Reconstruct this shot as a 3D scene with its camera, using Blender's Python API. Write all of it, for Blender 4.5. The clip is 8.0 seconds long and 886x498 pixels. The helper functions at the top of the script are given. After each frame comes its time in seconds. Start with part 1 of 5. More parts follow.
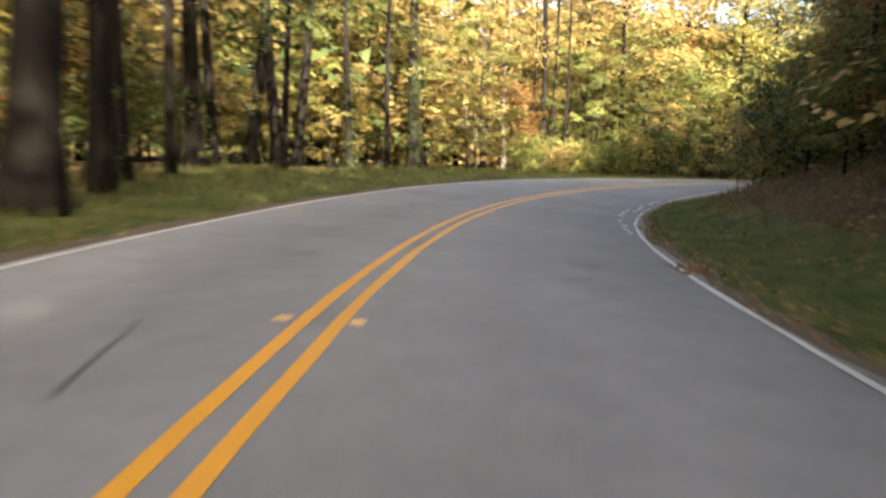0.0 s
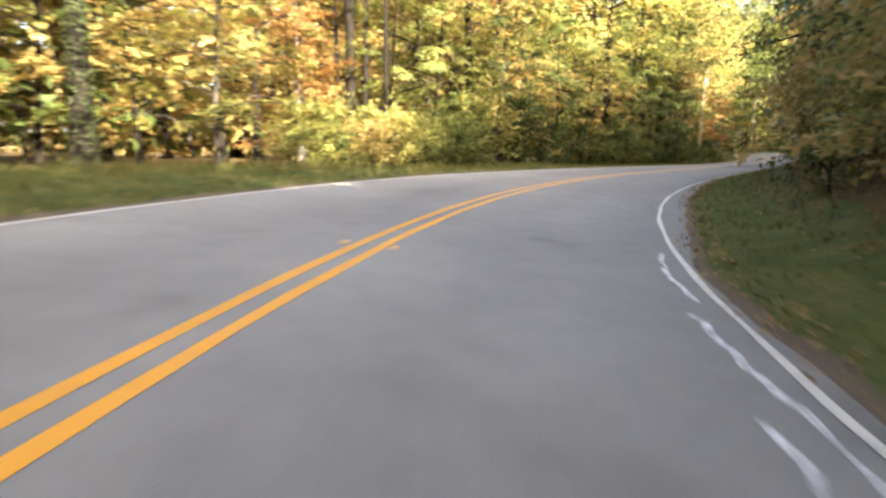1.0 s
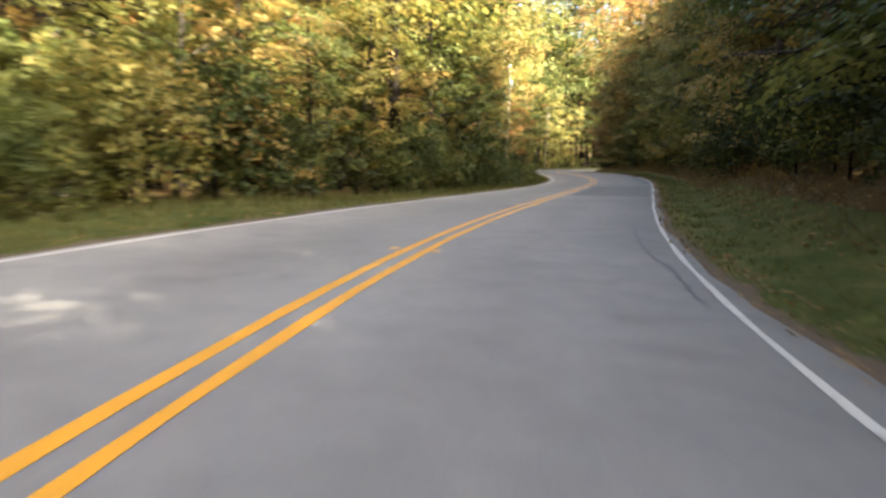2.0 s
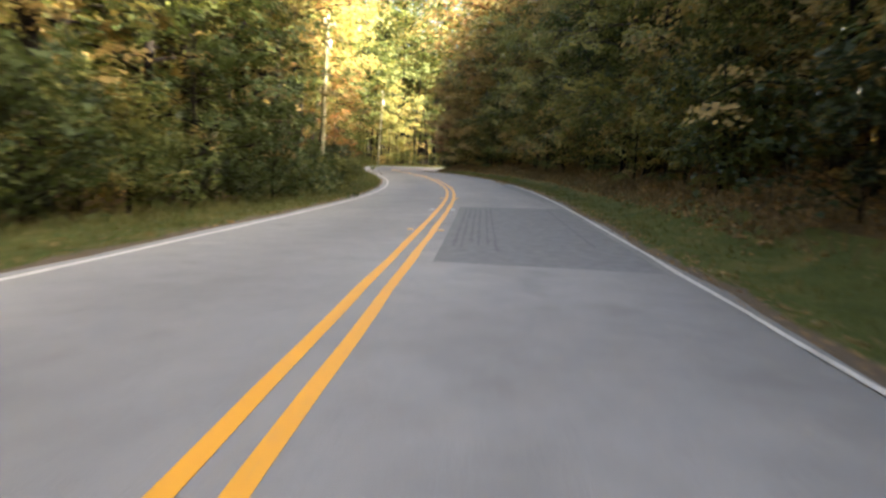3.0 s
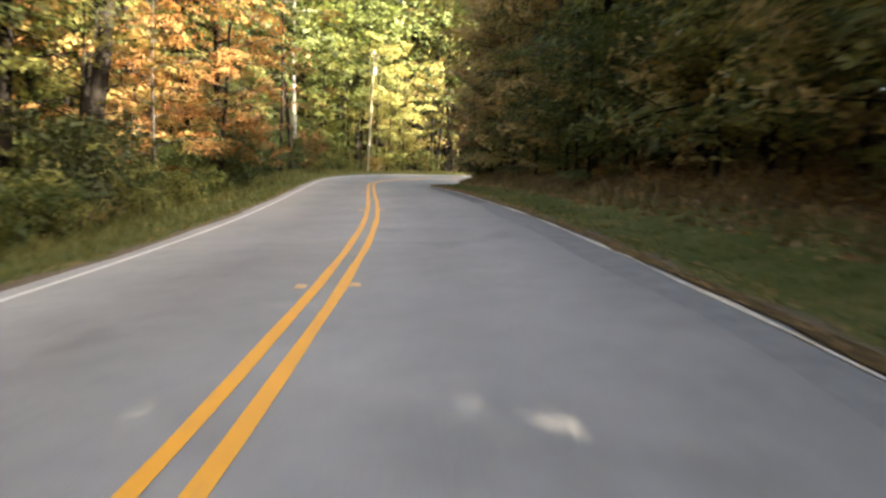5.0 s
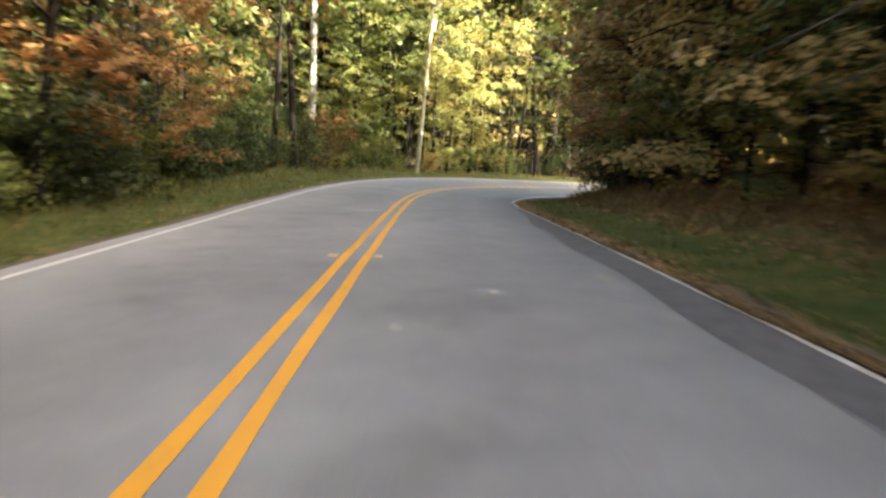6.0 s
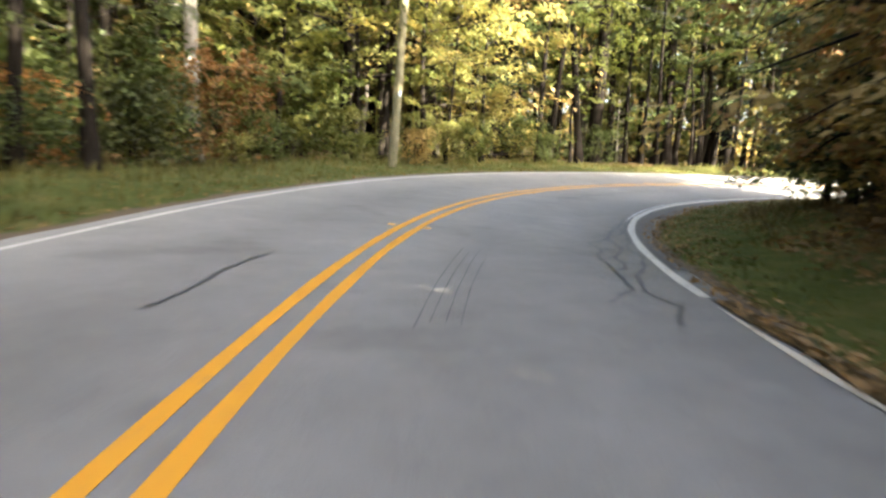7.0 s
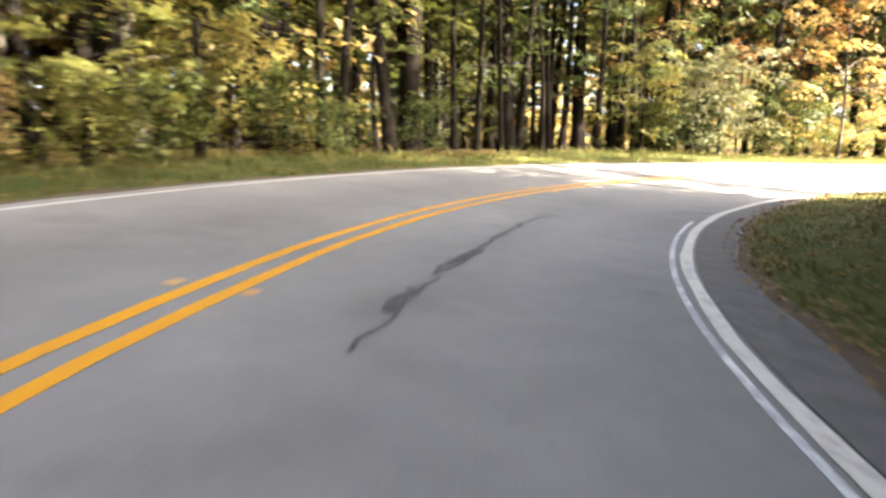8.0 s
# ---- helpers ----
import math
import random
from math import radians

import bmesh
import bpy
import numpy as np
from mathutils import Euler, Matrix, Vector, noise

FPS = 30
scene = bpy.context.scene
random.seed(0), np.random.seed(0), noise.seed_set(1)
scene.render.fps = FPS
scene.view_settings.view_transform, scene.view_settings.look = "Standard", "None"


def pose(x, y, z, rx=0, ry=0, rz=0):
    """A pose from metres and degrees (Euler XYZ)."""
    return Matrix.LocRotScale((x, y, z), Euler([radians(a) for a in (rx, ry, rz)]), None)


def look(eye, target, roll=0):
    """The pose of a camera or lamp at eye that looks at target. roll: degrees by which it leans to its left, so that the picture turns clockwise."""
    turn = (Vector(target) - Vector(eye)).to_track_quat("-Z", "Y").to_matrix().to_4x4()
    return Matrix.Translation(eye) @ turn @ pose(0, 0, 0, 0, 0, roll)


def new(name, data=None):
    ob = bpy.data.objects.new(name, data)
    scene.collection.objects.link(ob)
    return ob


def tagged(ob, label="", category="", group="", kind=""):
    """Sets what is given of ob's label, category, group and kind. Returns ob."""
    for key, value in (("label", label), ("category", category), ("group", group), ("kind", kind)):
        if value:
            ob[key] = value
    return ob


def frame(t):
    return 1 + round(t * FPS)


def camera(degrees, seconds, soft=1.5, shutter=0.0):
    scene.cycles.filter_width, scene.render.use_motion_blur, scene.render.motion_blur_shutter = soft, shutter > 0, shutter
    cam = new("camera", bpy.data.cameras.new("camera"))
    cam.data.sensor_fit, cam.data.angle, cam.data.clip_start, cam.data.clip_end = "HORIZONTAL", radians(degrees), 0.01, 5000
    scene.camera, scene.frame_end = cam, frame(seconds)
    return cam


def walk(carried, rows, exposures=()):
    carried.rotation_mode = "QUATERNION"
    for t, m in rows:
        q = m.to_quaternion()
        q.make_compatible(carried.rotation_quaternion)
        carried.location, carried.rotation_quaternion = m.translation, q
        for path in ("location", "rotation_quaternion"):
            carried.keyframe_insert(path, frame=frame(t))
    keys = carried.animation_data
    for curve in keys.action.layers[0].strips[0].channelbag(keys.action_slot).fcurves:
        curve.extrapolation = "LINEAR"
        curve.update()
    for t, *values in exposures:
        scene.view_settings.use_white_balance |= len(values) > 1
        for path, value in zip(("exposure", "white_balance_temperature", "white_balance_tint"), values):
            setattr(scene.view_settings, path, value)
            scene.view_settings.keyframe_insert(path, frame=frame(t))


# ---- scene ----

# ---------------------------------------------------------------- camera
cam = camera(65.3, 8.0, soft=2.5, shutter=0.3)
PATH = [
    (0.0, 0.0, 0.0, 1.242, 0.0, -7.696, -1.85),
    (0.5, 1.107, 9.476, 1.191, -6.341, -8.391, -2.112),
    (1.0, 3.742, 19.185, 1.052, -13.674, -8.361, -0.521),
    (1.5, 7.485, 28.122, 1.057, -21.709, -7.445, 0.266),
    (2.0, 12.347, 36.532, 1.09, -30.917, -6.893, -0.37),
    (3.5, 30.776, 56.728, 1.226, -46.876, -7.017, -2.721),
    (4.0, 38.151, 63.349, 1.227, -46.668, -6.758, -1.877),
    (4.5, 45.256, 70.195, 1.297, -44.25, -6.774, -1.394),
    (6.0, 63.793, 92.745, 1.416, -35.36, -7.115, -3.667),
    (6.5, 69.571, 101.056, 1.476, -34.278, -7.61, -3.775),
    (7.0, 74.603, 107.881, 1.455, -35.525, -8.516, -2.584),
    (7.5, 79.502, 113.635, 1.365, -41.032, -9.223, -1.935),
    (8.0, 85.441, 118.564, 1.25, -51.643, -8.916, -0.821),
]
walk(cam, [(t, pose(x, y, z, 90 + pitch, roll, yaw)) for t, x, y, z, yaw, pitch, roll in PATH],
     [(0.0, 3.78, 6350, 8), (0.5, 4.1, 6480, 8.5), (1.0, 4.42, 6600, 9), (1.5, 4.28, 6500, 8.5), (2.1, 4.3, 6500, 8.5), (3.5, 4.72, 6550, 8.2), (4.5, 4.72, 6560, 8.8), (6.0, 4.72, 6280, 7.5), (6.5, 4.92, 6280, 7.5), (7.3, 4.95, 6350, 8.5), (8.0, 4.75, 6480, 11)])

# ---------------------------------------------------------------- sun, sky, exposure
SUN_AZ, SUN_EL = 162.0, 36.0            # degrees from +y towards +x, and above the horizon
world = bpy.data.worlds.new("world")
scene.world = world
world.use_nodes = True
wn = world.node_tree.nodes
sky = wn.new("ShaderNodeTexSky")
sky.sky_type = "NISHITA"
sky.sun_disc = False
sky.dust_density = 5.0
sky.air_density = 0.8
sky.ozone_density = 0.6
sky.sun_elevation = radians(SUN_EL)
sky.sun_rotation = radians(SUN_AZ)
world.node_tree.links.new(sky.outputs[0], wn["Background"].inputs[0])
wn["Background"].inputs[1].default_value = 0.085
sun = new("sun", bpy.data.lights.new("sun", "SUN"))
sun.data.energy = 4.3
sun.data.angle = radians(0.5)
sun.data.color = (1.0, 0.90, 0.74)
az, el = radians(SUN_AZ), radians(SUN_EL)
sun.matrix_world = look((0, 0, 60), Vector((0, 0, 60)) - Vector((math.sin(az) * math.cos(el), math.cos(az) * math.cos(el), math.sin(el))))

# ---------------------------------------------------------------- materials
def mat(name, rough=0.8, spec=0.3):
    m = bpy.data.materials.new(name)
    m.use_nodes = True
    b = m.node_tree.nodes["Principled BSDF"]
    b.inputs["Roughness"].default_value = rough
    b.inputs["Specular IOR Level"].default_value = spec
    return m, m.node_tree.nodes, m.node_tree.links, b


def ramp(n, l, fac, stops):
    r = n.new("ShaderNodeValToRGB")
    el_ = r.color_ramp.elements
    el_[0].position, el_[0].color = stops[0][0], (*stops[0][1], 1)
    el_[1].position, el_[1].color = stops[-1][0], (*stops[-1][1], 1)
    for p, c in stops[1:-1]:
        e = el_.new(p)
        e.color = (*c, 1)
    l.new(fac, r.inputs[0])
    return r.outputs[0]


def noise_tex(n, l, vec, scale, detail=4, rough=0.6):
    t = n.new("ShaderNodeTexNoise")
    t.inputs["Scale"].default_value = scale
    t.inputs["Detail"].default_value = detail
    t.inputs["Roughness"].default_value = rough
    l.new(vec, t.inputs["Vector"])
    return t.outputs[0]


def mix(n, l, a, b, fac, mode="MIX"):
    m = n.new("ShaderNodeMix")
    m.data_type, m.blend_type = "RGBA", mode
    for sock, v in ((m.inputs[6], a), (m.inputs[7], b), (m.inputs[0], fac)):
        if isinstance(v, (int, float)):
            sock.default_value = v
        elif isinstance(v, tuple):
            sock.default_value = (*v, 1)
        else:
            l.new(v, sock)
    return m.outputs[2]


def bump(n, l, b, height, strength=0.3, dist=0.01):
    k = n.new("ShaderNodeBump")
    k.inputs["Strength"].default_value = strength
    k.inputs["Distance"].default_value = dist
    l.new(height, k.inputs["Height"])
    l.new(k.outputs[0], b.inputs["Normal"])


def coords(n, kind="Object"):
    return n.new("ShaderNodeTexCoord").outputs[kind]


def asphalt_material():
    m, n, l, b = mat("asphalt", 0.82, 0.35)
    c = coords(n)
    big = ramp(n, l, noise_tex(n, l, c, 0.22, 5), [(0.3, (0.141, 0.133, 0.118)), (0.7, (0.196, 0.186, 0.166))])
    mid = ramp(n, l, noise_tex(n, l, c, 2.2, 6, 0.7), [(0.3, (0.85, 0.85, 0.85)), (0.65, (1.05, 1.045, 1.04))])
    grit = noise_tex(n, l, c, 130, 3, 0.7)
    gr = ramp(n, l, grit, [(0.35, (0.62, 0.61, 0.60)), (0.62, (1.25, 1.24, 1.22))])
    col = mix(n, l, mix(n, l, big, mid, 1.0, "MULTIPLY"), gr, 0.75, "MULTIPLY")
    # scattered dark stains and pale scuffs
    sp = noise_tex(n, l, c, 0.9, 3, 0.45)
    col = mix(n, l, col, ramp(n, l, sp, [(0.27, (0.76, 0.75, 0.74)), (0.38, (1, 1, 1)), (0.66, (1, 1, 1)), (0.74, (1.16, 1.15, 1.13))]), 0.8, "MULTIPLY")
    # lanes paler and darker in bands along the road, uneven at their edges
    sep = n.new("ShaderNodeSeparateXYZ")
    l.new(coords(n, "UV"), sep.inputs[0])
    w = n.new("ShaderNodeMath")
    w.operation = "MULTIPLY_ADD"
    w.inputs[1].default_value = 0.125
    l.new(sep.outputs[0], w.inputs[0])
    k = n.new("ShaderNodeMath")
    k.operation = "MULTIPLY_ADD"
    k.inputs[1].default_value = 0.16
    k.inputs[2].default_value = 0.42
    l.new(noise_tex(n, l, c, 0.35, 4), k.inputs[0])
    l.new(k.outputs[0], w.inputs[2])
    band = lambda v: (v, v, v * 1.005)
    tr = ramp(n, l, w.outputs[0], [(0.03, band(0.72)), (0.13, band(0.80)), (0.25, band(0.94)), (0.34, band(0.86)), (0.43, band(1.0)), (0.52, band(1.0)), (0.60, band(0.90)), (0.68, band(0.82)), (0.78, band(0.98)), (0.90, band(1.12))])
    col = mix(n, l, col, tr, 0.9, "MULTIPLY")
    l.new(col, b.inputs["Base Color"])
    bump(n, l, b, grit, 0.5, 0.004)
    return m


def paint_material(name, colour, worn, amount):
    m, n, l, b = mat(name, 0.6, 0.35)
    c = coords(n)
    wear = noise_tex(n, l, c, 9, 6, 0.75)
    fac = ramp(n, l, wear, [(amount - 0.05, (0, 0, 0)), (amount + 0.06, (1, 1, 1))])
    tint = mix(n, l, colour, tuple(v * 0.78 for v in colour), noise_tex(n, l, c, 1.4, 4))
    l.new(mix(n, l, tint, worn, fac), b.inputs["Base Color"])
    bump(n, l, b, noise_tex(n, l, c, 90, 3), 0.3, 0.003)
    return m


def soil_material():
    m, n, l, b = mat("forest_floor", 0.95, 0.1)
    c = coords(n)
    a = ramp(n, l, noise_tex(n, l, c, 0.5, 6), [(0.3, (0.040, 0.030, 0.013)), (0.55, (0.082, 0.058, 0.024)), (0.75, (0.135, 0.092, 0.036))])
    v = n.new("ShaderNodeTexVoronoi")
    v.inputs["Scale"].default_value = 11
    l.new(c, v.inputs["Vector"])
    leaf = ramp(n, l, v.outputs["Distance"], [(0.1, (1.5, 1.25, 0.9)), (0.6, (0.5, 0.45, 0.4))])
    l.new(mix(n, l, a, leaf, 0.8, "MULTIPLY"), b.inputs["Base Color"])
    bump(n, l, b, v.outputs["Distance"], 0.8, 0.05)
    return m


def verge_material():
    m, n, l, b = mat("verge_grass", 0.95, 0.1)
    c = coords(n)
    a = ramp(n, l, noise_tex(n, l, c, 1.1, 6, 0.7), [(0.3, (0.033, 0.044, 0.010)), (0.50, (0.062, 0.070, 0.017)), (0.70, (0.118, 0.095, 0.032))])
    f = ramp(n, l, noise_tex(n, l, c, 28, 4, 0.8), [(0.35, (0.5, 0.5, 0.45)), (0.65, (1.3, 1.3, 1.2))])
    # gravelly earth close to the asphalt
    sep = n.new("ShaderNodeSeparateXYZ")
    l.new(coords(n, "UV"), sep.inputs[0])
    e = n.new("ShaderNodeMath")
    e.operation = "MULTIPLY_ADD"
    l.new(noise_tex(n, l, c, 2.5, 4), e.inputs[0])
    e.inputs[1].default_value = -0.26
    l.new(sep.outputs[0], e.inputs[2])
    edge = ramp(n, l, e.outputs[0], [(0.0, (1, 1, 1)), (0.07, (0, 0, 0))])
    col = mix(n, l, mix(n, l, a, f, 0.9, "MULTIPLY"), (0.10, 0.075, 0.05), edge)
    l.new(col, b.inputs["Base Color"])
    bump(n, l, b, noise_tex(n, l, c, 22, 5, 0.8), 0.9, 0.04)
    return m


def bark_material(name, dark, light, scale=7):
    m, n, l, b = mat(name, 0.95, 0.04)
    mp = n.new("ShaderNodeMapping")
    mp.inputs["Scale"].default_value = (1, 1, 0.16)
    l.new(coords(n), mp.inputs[0])
    g = noise_tex(n, l, mp.outputs[0], scale * 2.2, 6, 0.7)
    a = ramp(n, l, g, [(0.32, dark), (0.68, light)])
    p = ramp(n, l, noise_tex(n, l, coords(n), 1.3, 4), [(0.4, (0.8, 0.8, 0.8)), (0.7, (1.15, 1.15, 1.1))])
    l.new(mix(n, l, a, p, 1.0, "MULTIPLY"), b.inputs["Base Color"])
    bump(n, l, b, g, 0.9, 0.03)
    return m


def leaf_material(name, stops, glow=0.55, gloss=0.62):
    """Leaves: a thin blade that reflects and lets light through. Colour varies leaf by leaf and tree by tree."""
    m, n, l, b = mat(name, gloss, 0.22)
    geo = n.new("ShaderNodeNewGeometry")
    inf = n.new("ShaderNodeObjectInfo")
    patch = noise_tex(n, l, coords(n), 0.8, 3)
    s1 = n.new("ShaderNodeMath")
    s1.operation = "MULTIPLY_ADD"
    l.new(geo.outputs["Random Per Island"], s1.inputs[0])
    s1.inputs[1].default_value = 0.20
    s2 = n.new("ShaderNodeMath")
    s2.operation = "MULTIPLY_ADD"
    l.new(patch, s2.inputs[0])
    s2.inputs[1].default_value = 0.9
    s3 = n.new("ShaderNodeMath")
    s3.operation = "MULTIPLY_ADD"
    l.new(inf.outputs["Random"], s3.inputs[0])
    s3.inputs[1].default_value = 0.36
    s3.inputs[2].default_value = -0.23
    l.new(s3.outputs[0], s2.inputs[2])
    l.new(s2.outputs[0], s1.inputs[2])
    col = ramp(n, l, s1.outputs[0], stops)
    l.new(col, b.inputs["Base Color"])
    tr = n.new("ShaderNodeBsdfTranslucent")
    l.new(mix(n, l, col, (1.15, 1.1, 0.95), 1.0, "MULTIPLY"), tr.inputs[0])
    mx = n.new("ShaderNodeMixShader")
    mx.inputs[0].default_value = glow
    l.new(b.outputs[0], mx.inputs[1])
    l.new(tr.outputs[0], mx.inputs[2])
    l.new(mx.outputs[0], n["Material Output"].inputs[0])
    return m


def plain_material(name, a, c2, scale=12, rough=0.7, metal=0.0):
    m, n, l, b = mat(name, rough, 0.3)
    b.inputs["Metallic"].default_value = metal
    l.new(ramp(n, l, noise_tex(n, l, coords(n), scale, 5), [(0.3, a), (0.7, c2)]), b.inputs["Base Color"])
    return m


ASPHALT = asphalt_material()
YELLOW = paint_material("yellow_paint", (0.56, 0.245, 0.010), (0.22, 0.15, 0.08), 0.64)
WHITE = paint_material("white_paint", (0.43, 0.395, 0.33), (0.21, 0.19, 0.17), 0.56)
CHALK = paint_material("sealant_white", (0.55, 0.54, 0.52), (0.19, 0.18, 0.17), 0.46)
FADED = paint_material("faded_paint", (0.46, 0.40, 0.30), (0.135, 0.10, 0.065), 0.56)
SEAL = plain_material("sealed_asphalt", (0.052, 0.047, 0.041), (0.088, 0.080, 0.071), 5, 0.85)
TAR = plain_material("tar", (0.028, 0.027, 0.027), (0.06, 0.058, 0.056), 14, 0.6)
PATCH = plain_material("patch_asphalt", (0.082, 0.079, 0.072), (0.128, 0.123, 0.112), 5, 0.85)
GROOVE = plain_material("groove_grey", (0.060, 0.058, 0.054), (0.100, 0.097, 0.090), 7, 0.85)
SOIL = soil_material()
VERGE = verge_material()
# dark bark taken below real bark: the wood's shade is in its colour
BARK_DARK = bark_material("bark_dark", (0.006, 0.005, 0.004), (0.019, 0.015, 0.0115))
BARK_GREY = bark_material("bark_grey", (0.03, 0.025, 0.02), (0.10, 0.085, 0.07), 5)
BARK_PALE = bark_material("bark_pale", (0.09, 0.082, 0.068), (0.26, 0.235, 0.20), 4)
POLEWOOD = bark_material("pole_wood", (0.13, 0.112, 0.06), (0.28, 0.245, 0.145), 9)
METAL = plain_material("galvanised", (0.35, 0.35, 0.35), (0.5, 0.5, 0.5), 20, 0.45, 0.8)
CABLE = plain_material("cable_black", (0.02, 0.02, 0.02), (0.04, 0.04, 0.04), 20, 0.6)
REFLECT = plain_material("marker_amber", (0.42, 0.22, 0.05), (0.55, 0.30, 0.08), 30, 0.4)
REFLECT_W = plain_material("reflector_white", (0.36, 0.35, 0.33), (0.5, 0.49, 0.46), 60, 0.35)
SIGNW = plain_material("tag_white", (0.6, 0.6, 0.58), (0.75, 0.75, 0.72), 30, 0.5)
LEAF = {
    "green": leaf_material("leaf_green", [(0.0, (0.022, 0.034, 0.009)), (0.45, (0.056, 0.072, 0.017)), (0.8, (0.108, 0.110, 0.025)), (1.0, (0.172, 0.146, 0.034))], 0.42),
    "lime": leaf_material("leaf_lime", [(0.0, (0.052, 0.066, 0.017)), (0.4, (0.128, 0.130, 0.034)), (0.75, (0.250, 0.205, 0.058)), (1.0, (0.370, 0.262, 0.080))], 0.5),
    "gold": leaf_material("leaf_gold", [(0.0, (0.082, 0.066, 0.023)), (0.3, (0.190, 0.138, 0.046)), (0.7, (0.325, 0.225, 0.076)), (1.0, (0.385, 0.240, 0.084))], 0.5),
    "rust": leaf_material("leaf_rust", [(0.0, (0.080, 0.052, 0.019)), (0.4, (0.172, 0.092, 0.029)), (0.75, (0.265, 0.120, 0.034)), (1.0, (0.315, 0.172, 0.046))], 0.45),
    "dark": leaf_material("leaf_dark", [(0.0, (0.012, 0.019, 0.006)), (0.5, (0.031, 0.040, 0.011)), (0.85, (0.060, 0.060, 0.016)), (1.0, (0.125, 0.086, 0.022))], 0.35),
    "fresh": leaf_material("leaf_fresh", [(0.0, (0.038, 0.053, 0.013)), (0.4, (0.098, 0.113, 0.027)), (0.75, (0.190, 0.180, 0.045)), (1.0, (0.30, 0.235, 0.062))], 0.48),
    "silver": leaf_material("leaf_silver", [(0.0, (0.046, 0.054, 0.024)), (0.4, (0.085, 0.088, 0.040)), (0.75, (0.145, 0.138, 0.065)), (1.0, (0.22, 0.19, 0.09))], 0.4),
}
LEAFWORD = {"fresh": "fresh yellow-green", "silver": "pale grey-green", "green": "green", "lime": "yellow-green", "gold": "golden autumn", "rust": "rust-orange autumn", "dark": "dark green"}
GRASS = leaf_material("grass_blades", [(0.0, (0.028, 0.042, 0.008)), (0.40, (0.060, 0.073, 0.016)), (0.70, (0.125, 0.108, 0.030)), (1.0, (0.235, 0.168, 0.060))], 0.3, 0.7)
LITTER = leaf_material("fallen_leaves", [(0.0, (0.085, 0.052, 0.022)), (0.5, (0.20, 0.120, 0.045)), (0.8, (0.30, 0.19, 0.08)), (1.0, (0.40, 0.29, 0.15))], 0.15, 0.7)
STALK = leaf_material("dry_stalks", [(0.0, (0.045, 0.034, 0.014)), (0.5, (0.115, 0.082, 0.033)), (1.0, (0.24, 0.175, 0.08))], 0.15, 0.8)

# ---------------------------------------------------------------- the road's line
STEP, START = 6.0, -12.0
BEND = [0.236, 0.099, -0.286, -0.718, -1.113, -1.409, -1.466, -1.667, -1.712, -1.278, -1.577, -1.689, -1.375, -0.966, -0.476, -0.193,
        0.07, 0.101, 0.469, 0.654, 0.616, 0.414, 0.542, 0.659, 0.383, -0.149, 0.025, -0.523, -1.628, -2.442, -3.263, -3.612, -3.815,
        -3.877, -3.87, -3.87, -3.6, -2.0, -0.5, 0.0, 0.0, 0.0]
LEVEL = [0.0, 0.05, -0.006, -0.003, -0.011, 0.096, 0.234, 0.235, 0.297, 0.2, 0.2, 0.2]
CROSS = [-0.0067, -0.0209, 0.1001, 0.0461, -0.0231, -0.0658, -0.0489, 0.0922, 0.0914, 0.03, 0.0, 0.0]
W_LEFT, W_RIGHT = 3.227, 3.458         # centre line to the white edge lines
LANE_L = [(-80, 3.25), (50, 3.29), (66, 3.22), (96, 3.10), (150, 3.09), (180, 3.13), (260, 3.15)]
KNOTS = START + STEP * np.arange(len(BEND))
ST = np.arange(START, KNOTS[-1], 0.5)
_k = np.interp(ST, KNOTS, BEND) / 100
TH = 0.108 + np.concatenate([[0], np.cumsum((_k[1:] + _k[:-1]) / 2 * 0.5)])
_m = (TH[1:] + TH[:-1]) / 2
CX = 1.295 + np.concatenate([[0], np.cumsum(-np.sin(_m) * 0.5)])
CY = -27.002 + np.concatenate([[0], np.cumsum(np.cos(_m) * 0.5)])
SZ = np.linspace(START, 269.5, 12)
_g = np.exp(-0.5 * (np.arange(-50, 51) * 0.5 / 7.0) ** 2)
_g /= _g.sum()
CZ = np.convolve(np.pad(np.interp(ST, SZ, LEVEL), 50, mode="edge"), _g, "valid")
CB = np.convolve(np.pad(np.interp(ST, SZ, CROSS), 50, mode="edge"), _g, "valid")
# the road runs on straight behind the start
_n = 120
_b = np.arange(_n, 0, -1) * 0.5
ST = np.concatenate([START - _b, ST])
CX = np.concatenate([CX[0] + math.sin(TH[0]) * _b, CX])
CY = np.concatenate([CY[0] - math.cos(TH[0]) * _b, CY])
TH = np.concatenate([np.full(_n, TH[0]), TH])
CZ = np.concatenate([np.full(_n, CZ[0]), CZ])
CB = np.concatenate([np.full(_n, CB[0]), CB])
EDGE_L, EDGE_R = W_LEFT + 0.22, W_RIGHT + 0.15
WOODS_L = [(-80, 6), (-12, 5.5), (18, 4.8), (24, 5.4), (30, 7.2), (38, 9.0), (48, 8.2), (60, 7.6), (80, 6.6), (95, 5.4), (113, 5.6), (125, 6.3), (145, 7.2), (158, 7.2), (166, 8.4), (176, 8.2), (190, 8.2), (260, 7.5)]
WOODS_R = [(-80, 5.2), (40, 5.2), (65, 5.6), (90, 5.1), (110, 4.7), (150, 5.1), (160, 5.6), (167, 6.6), (178, 7.2), (190, 6.8), (260, 6)]
FALL_L = [(-80, 0.25), (35, 0.3), (50, 0.15), (70, 0.0), (95, -0.35), (140, -0.35), (160, 0.1), (260, 0.3)]
RISE_R = [(-80, 1.0), (140, 1.0), (160, 0.75), (178, 0.35), (200, 0.3), (260, 0.5)]


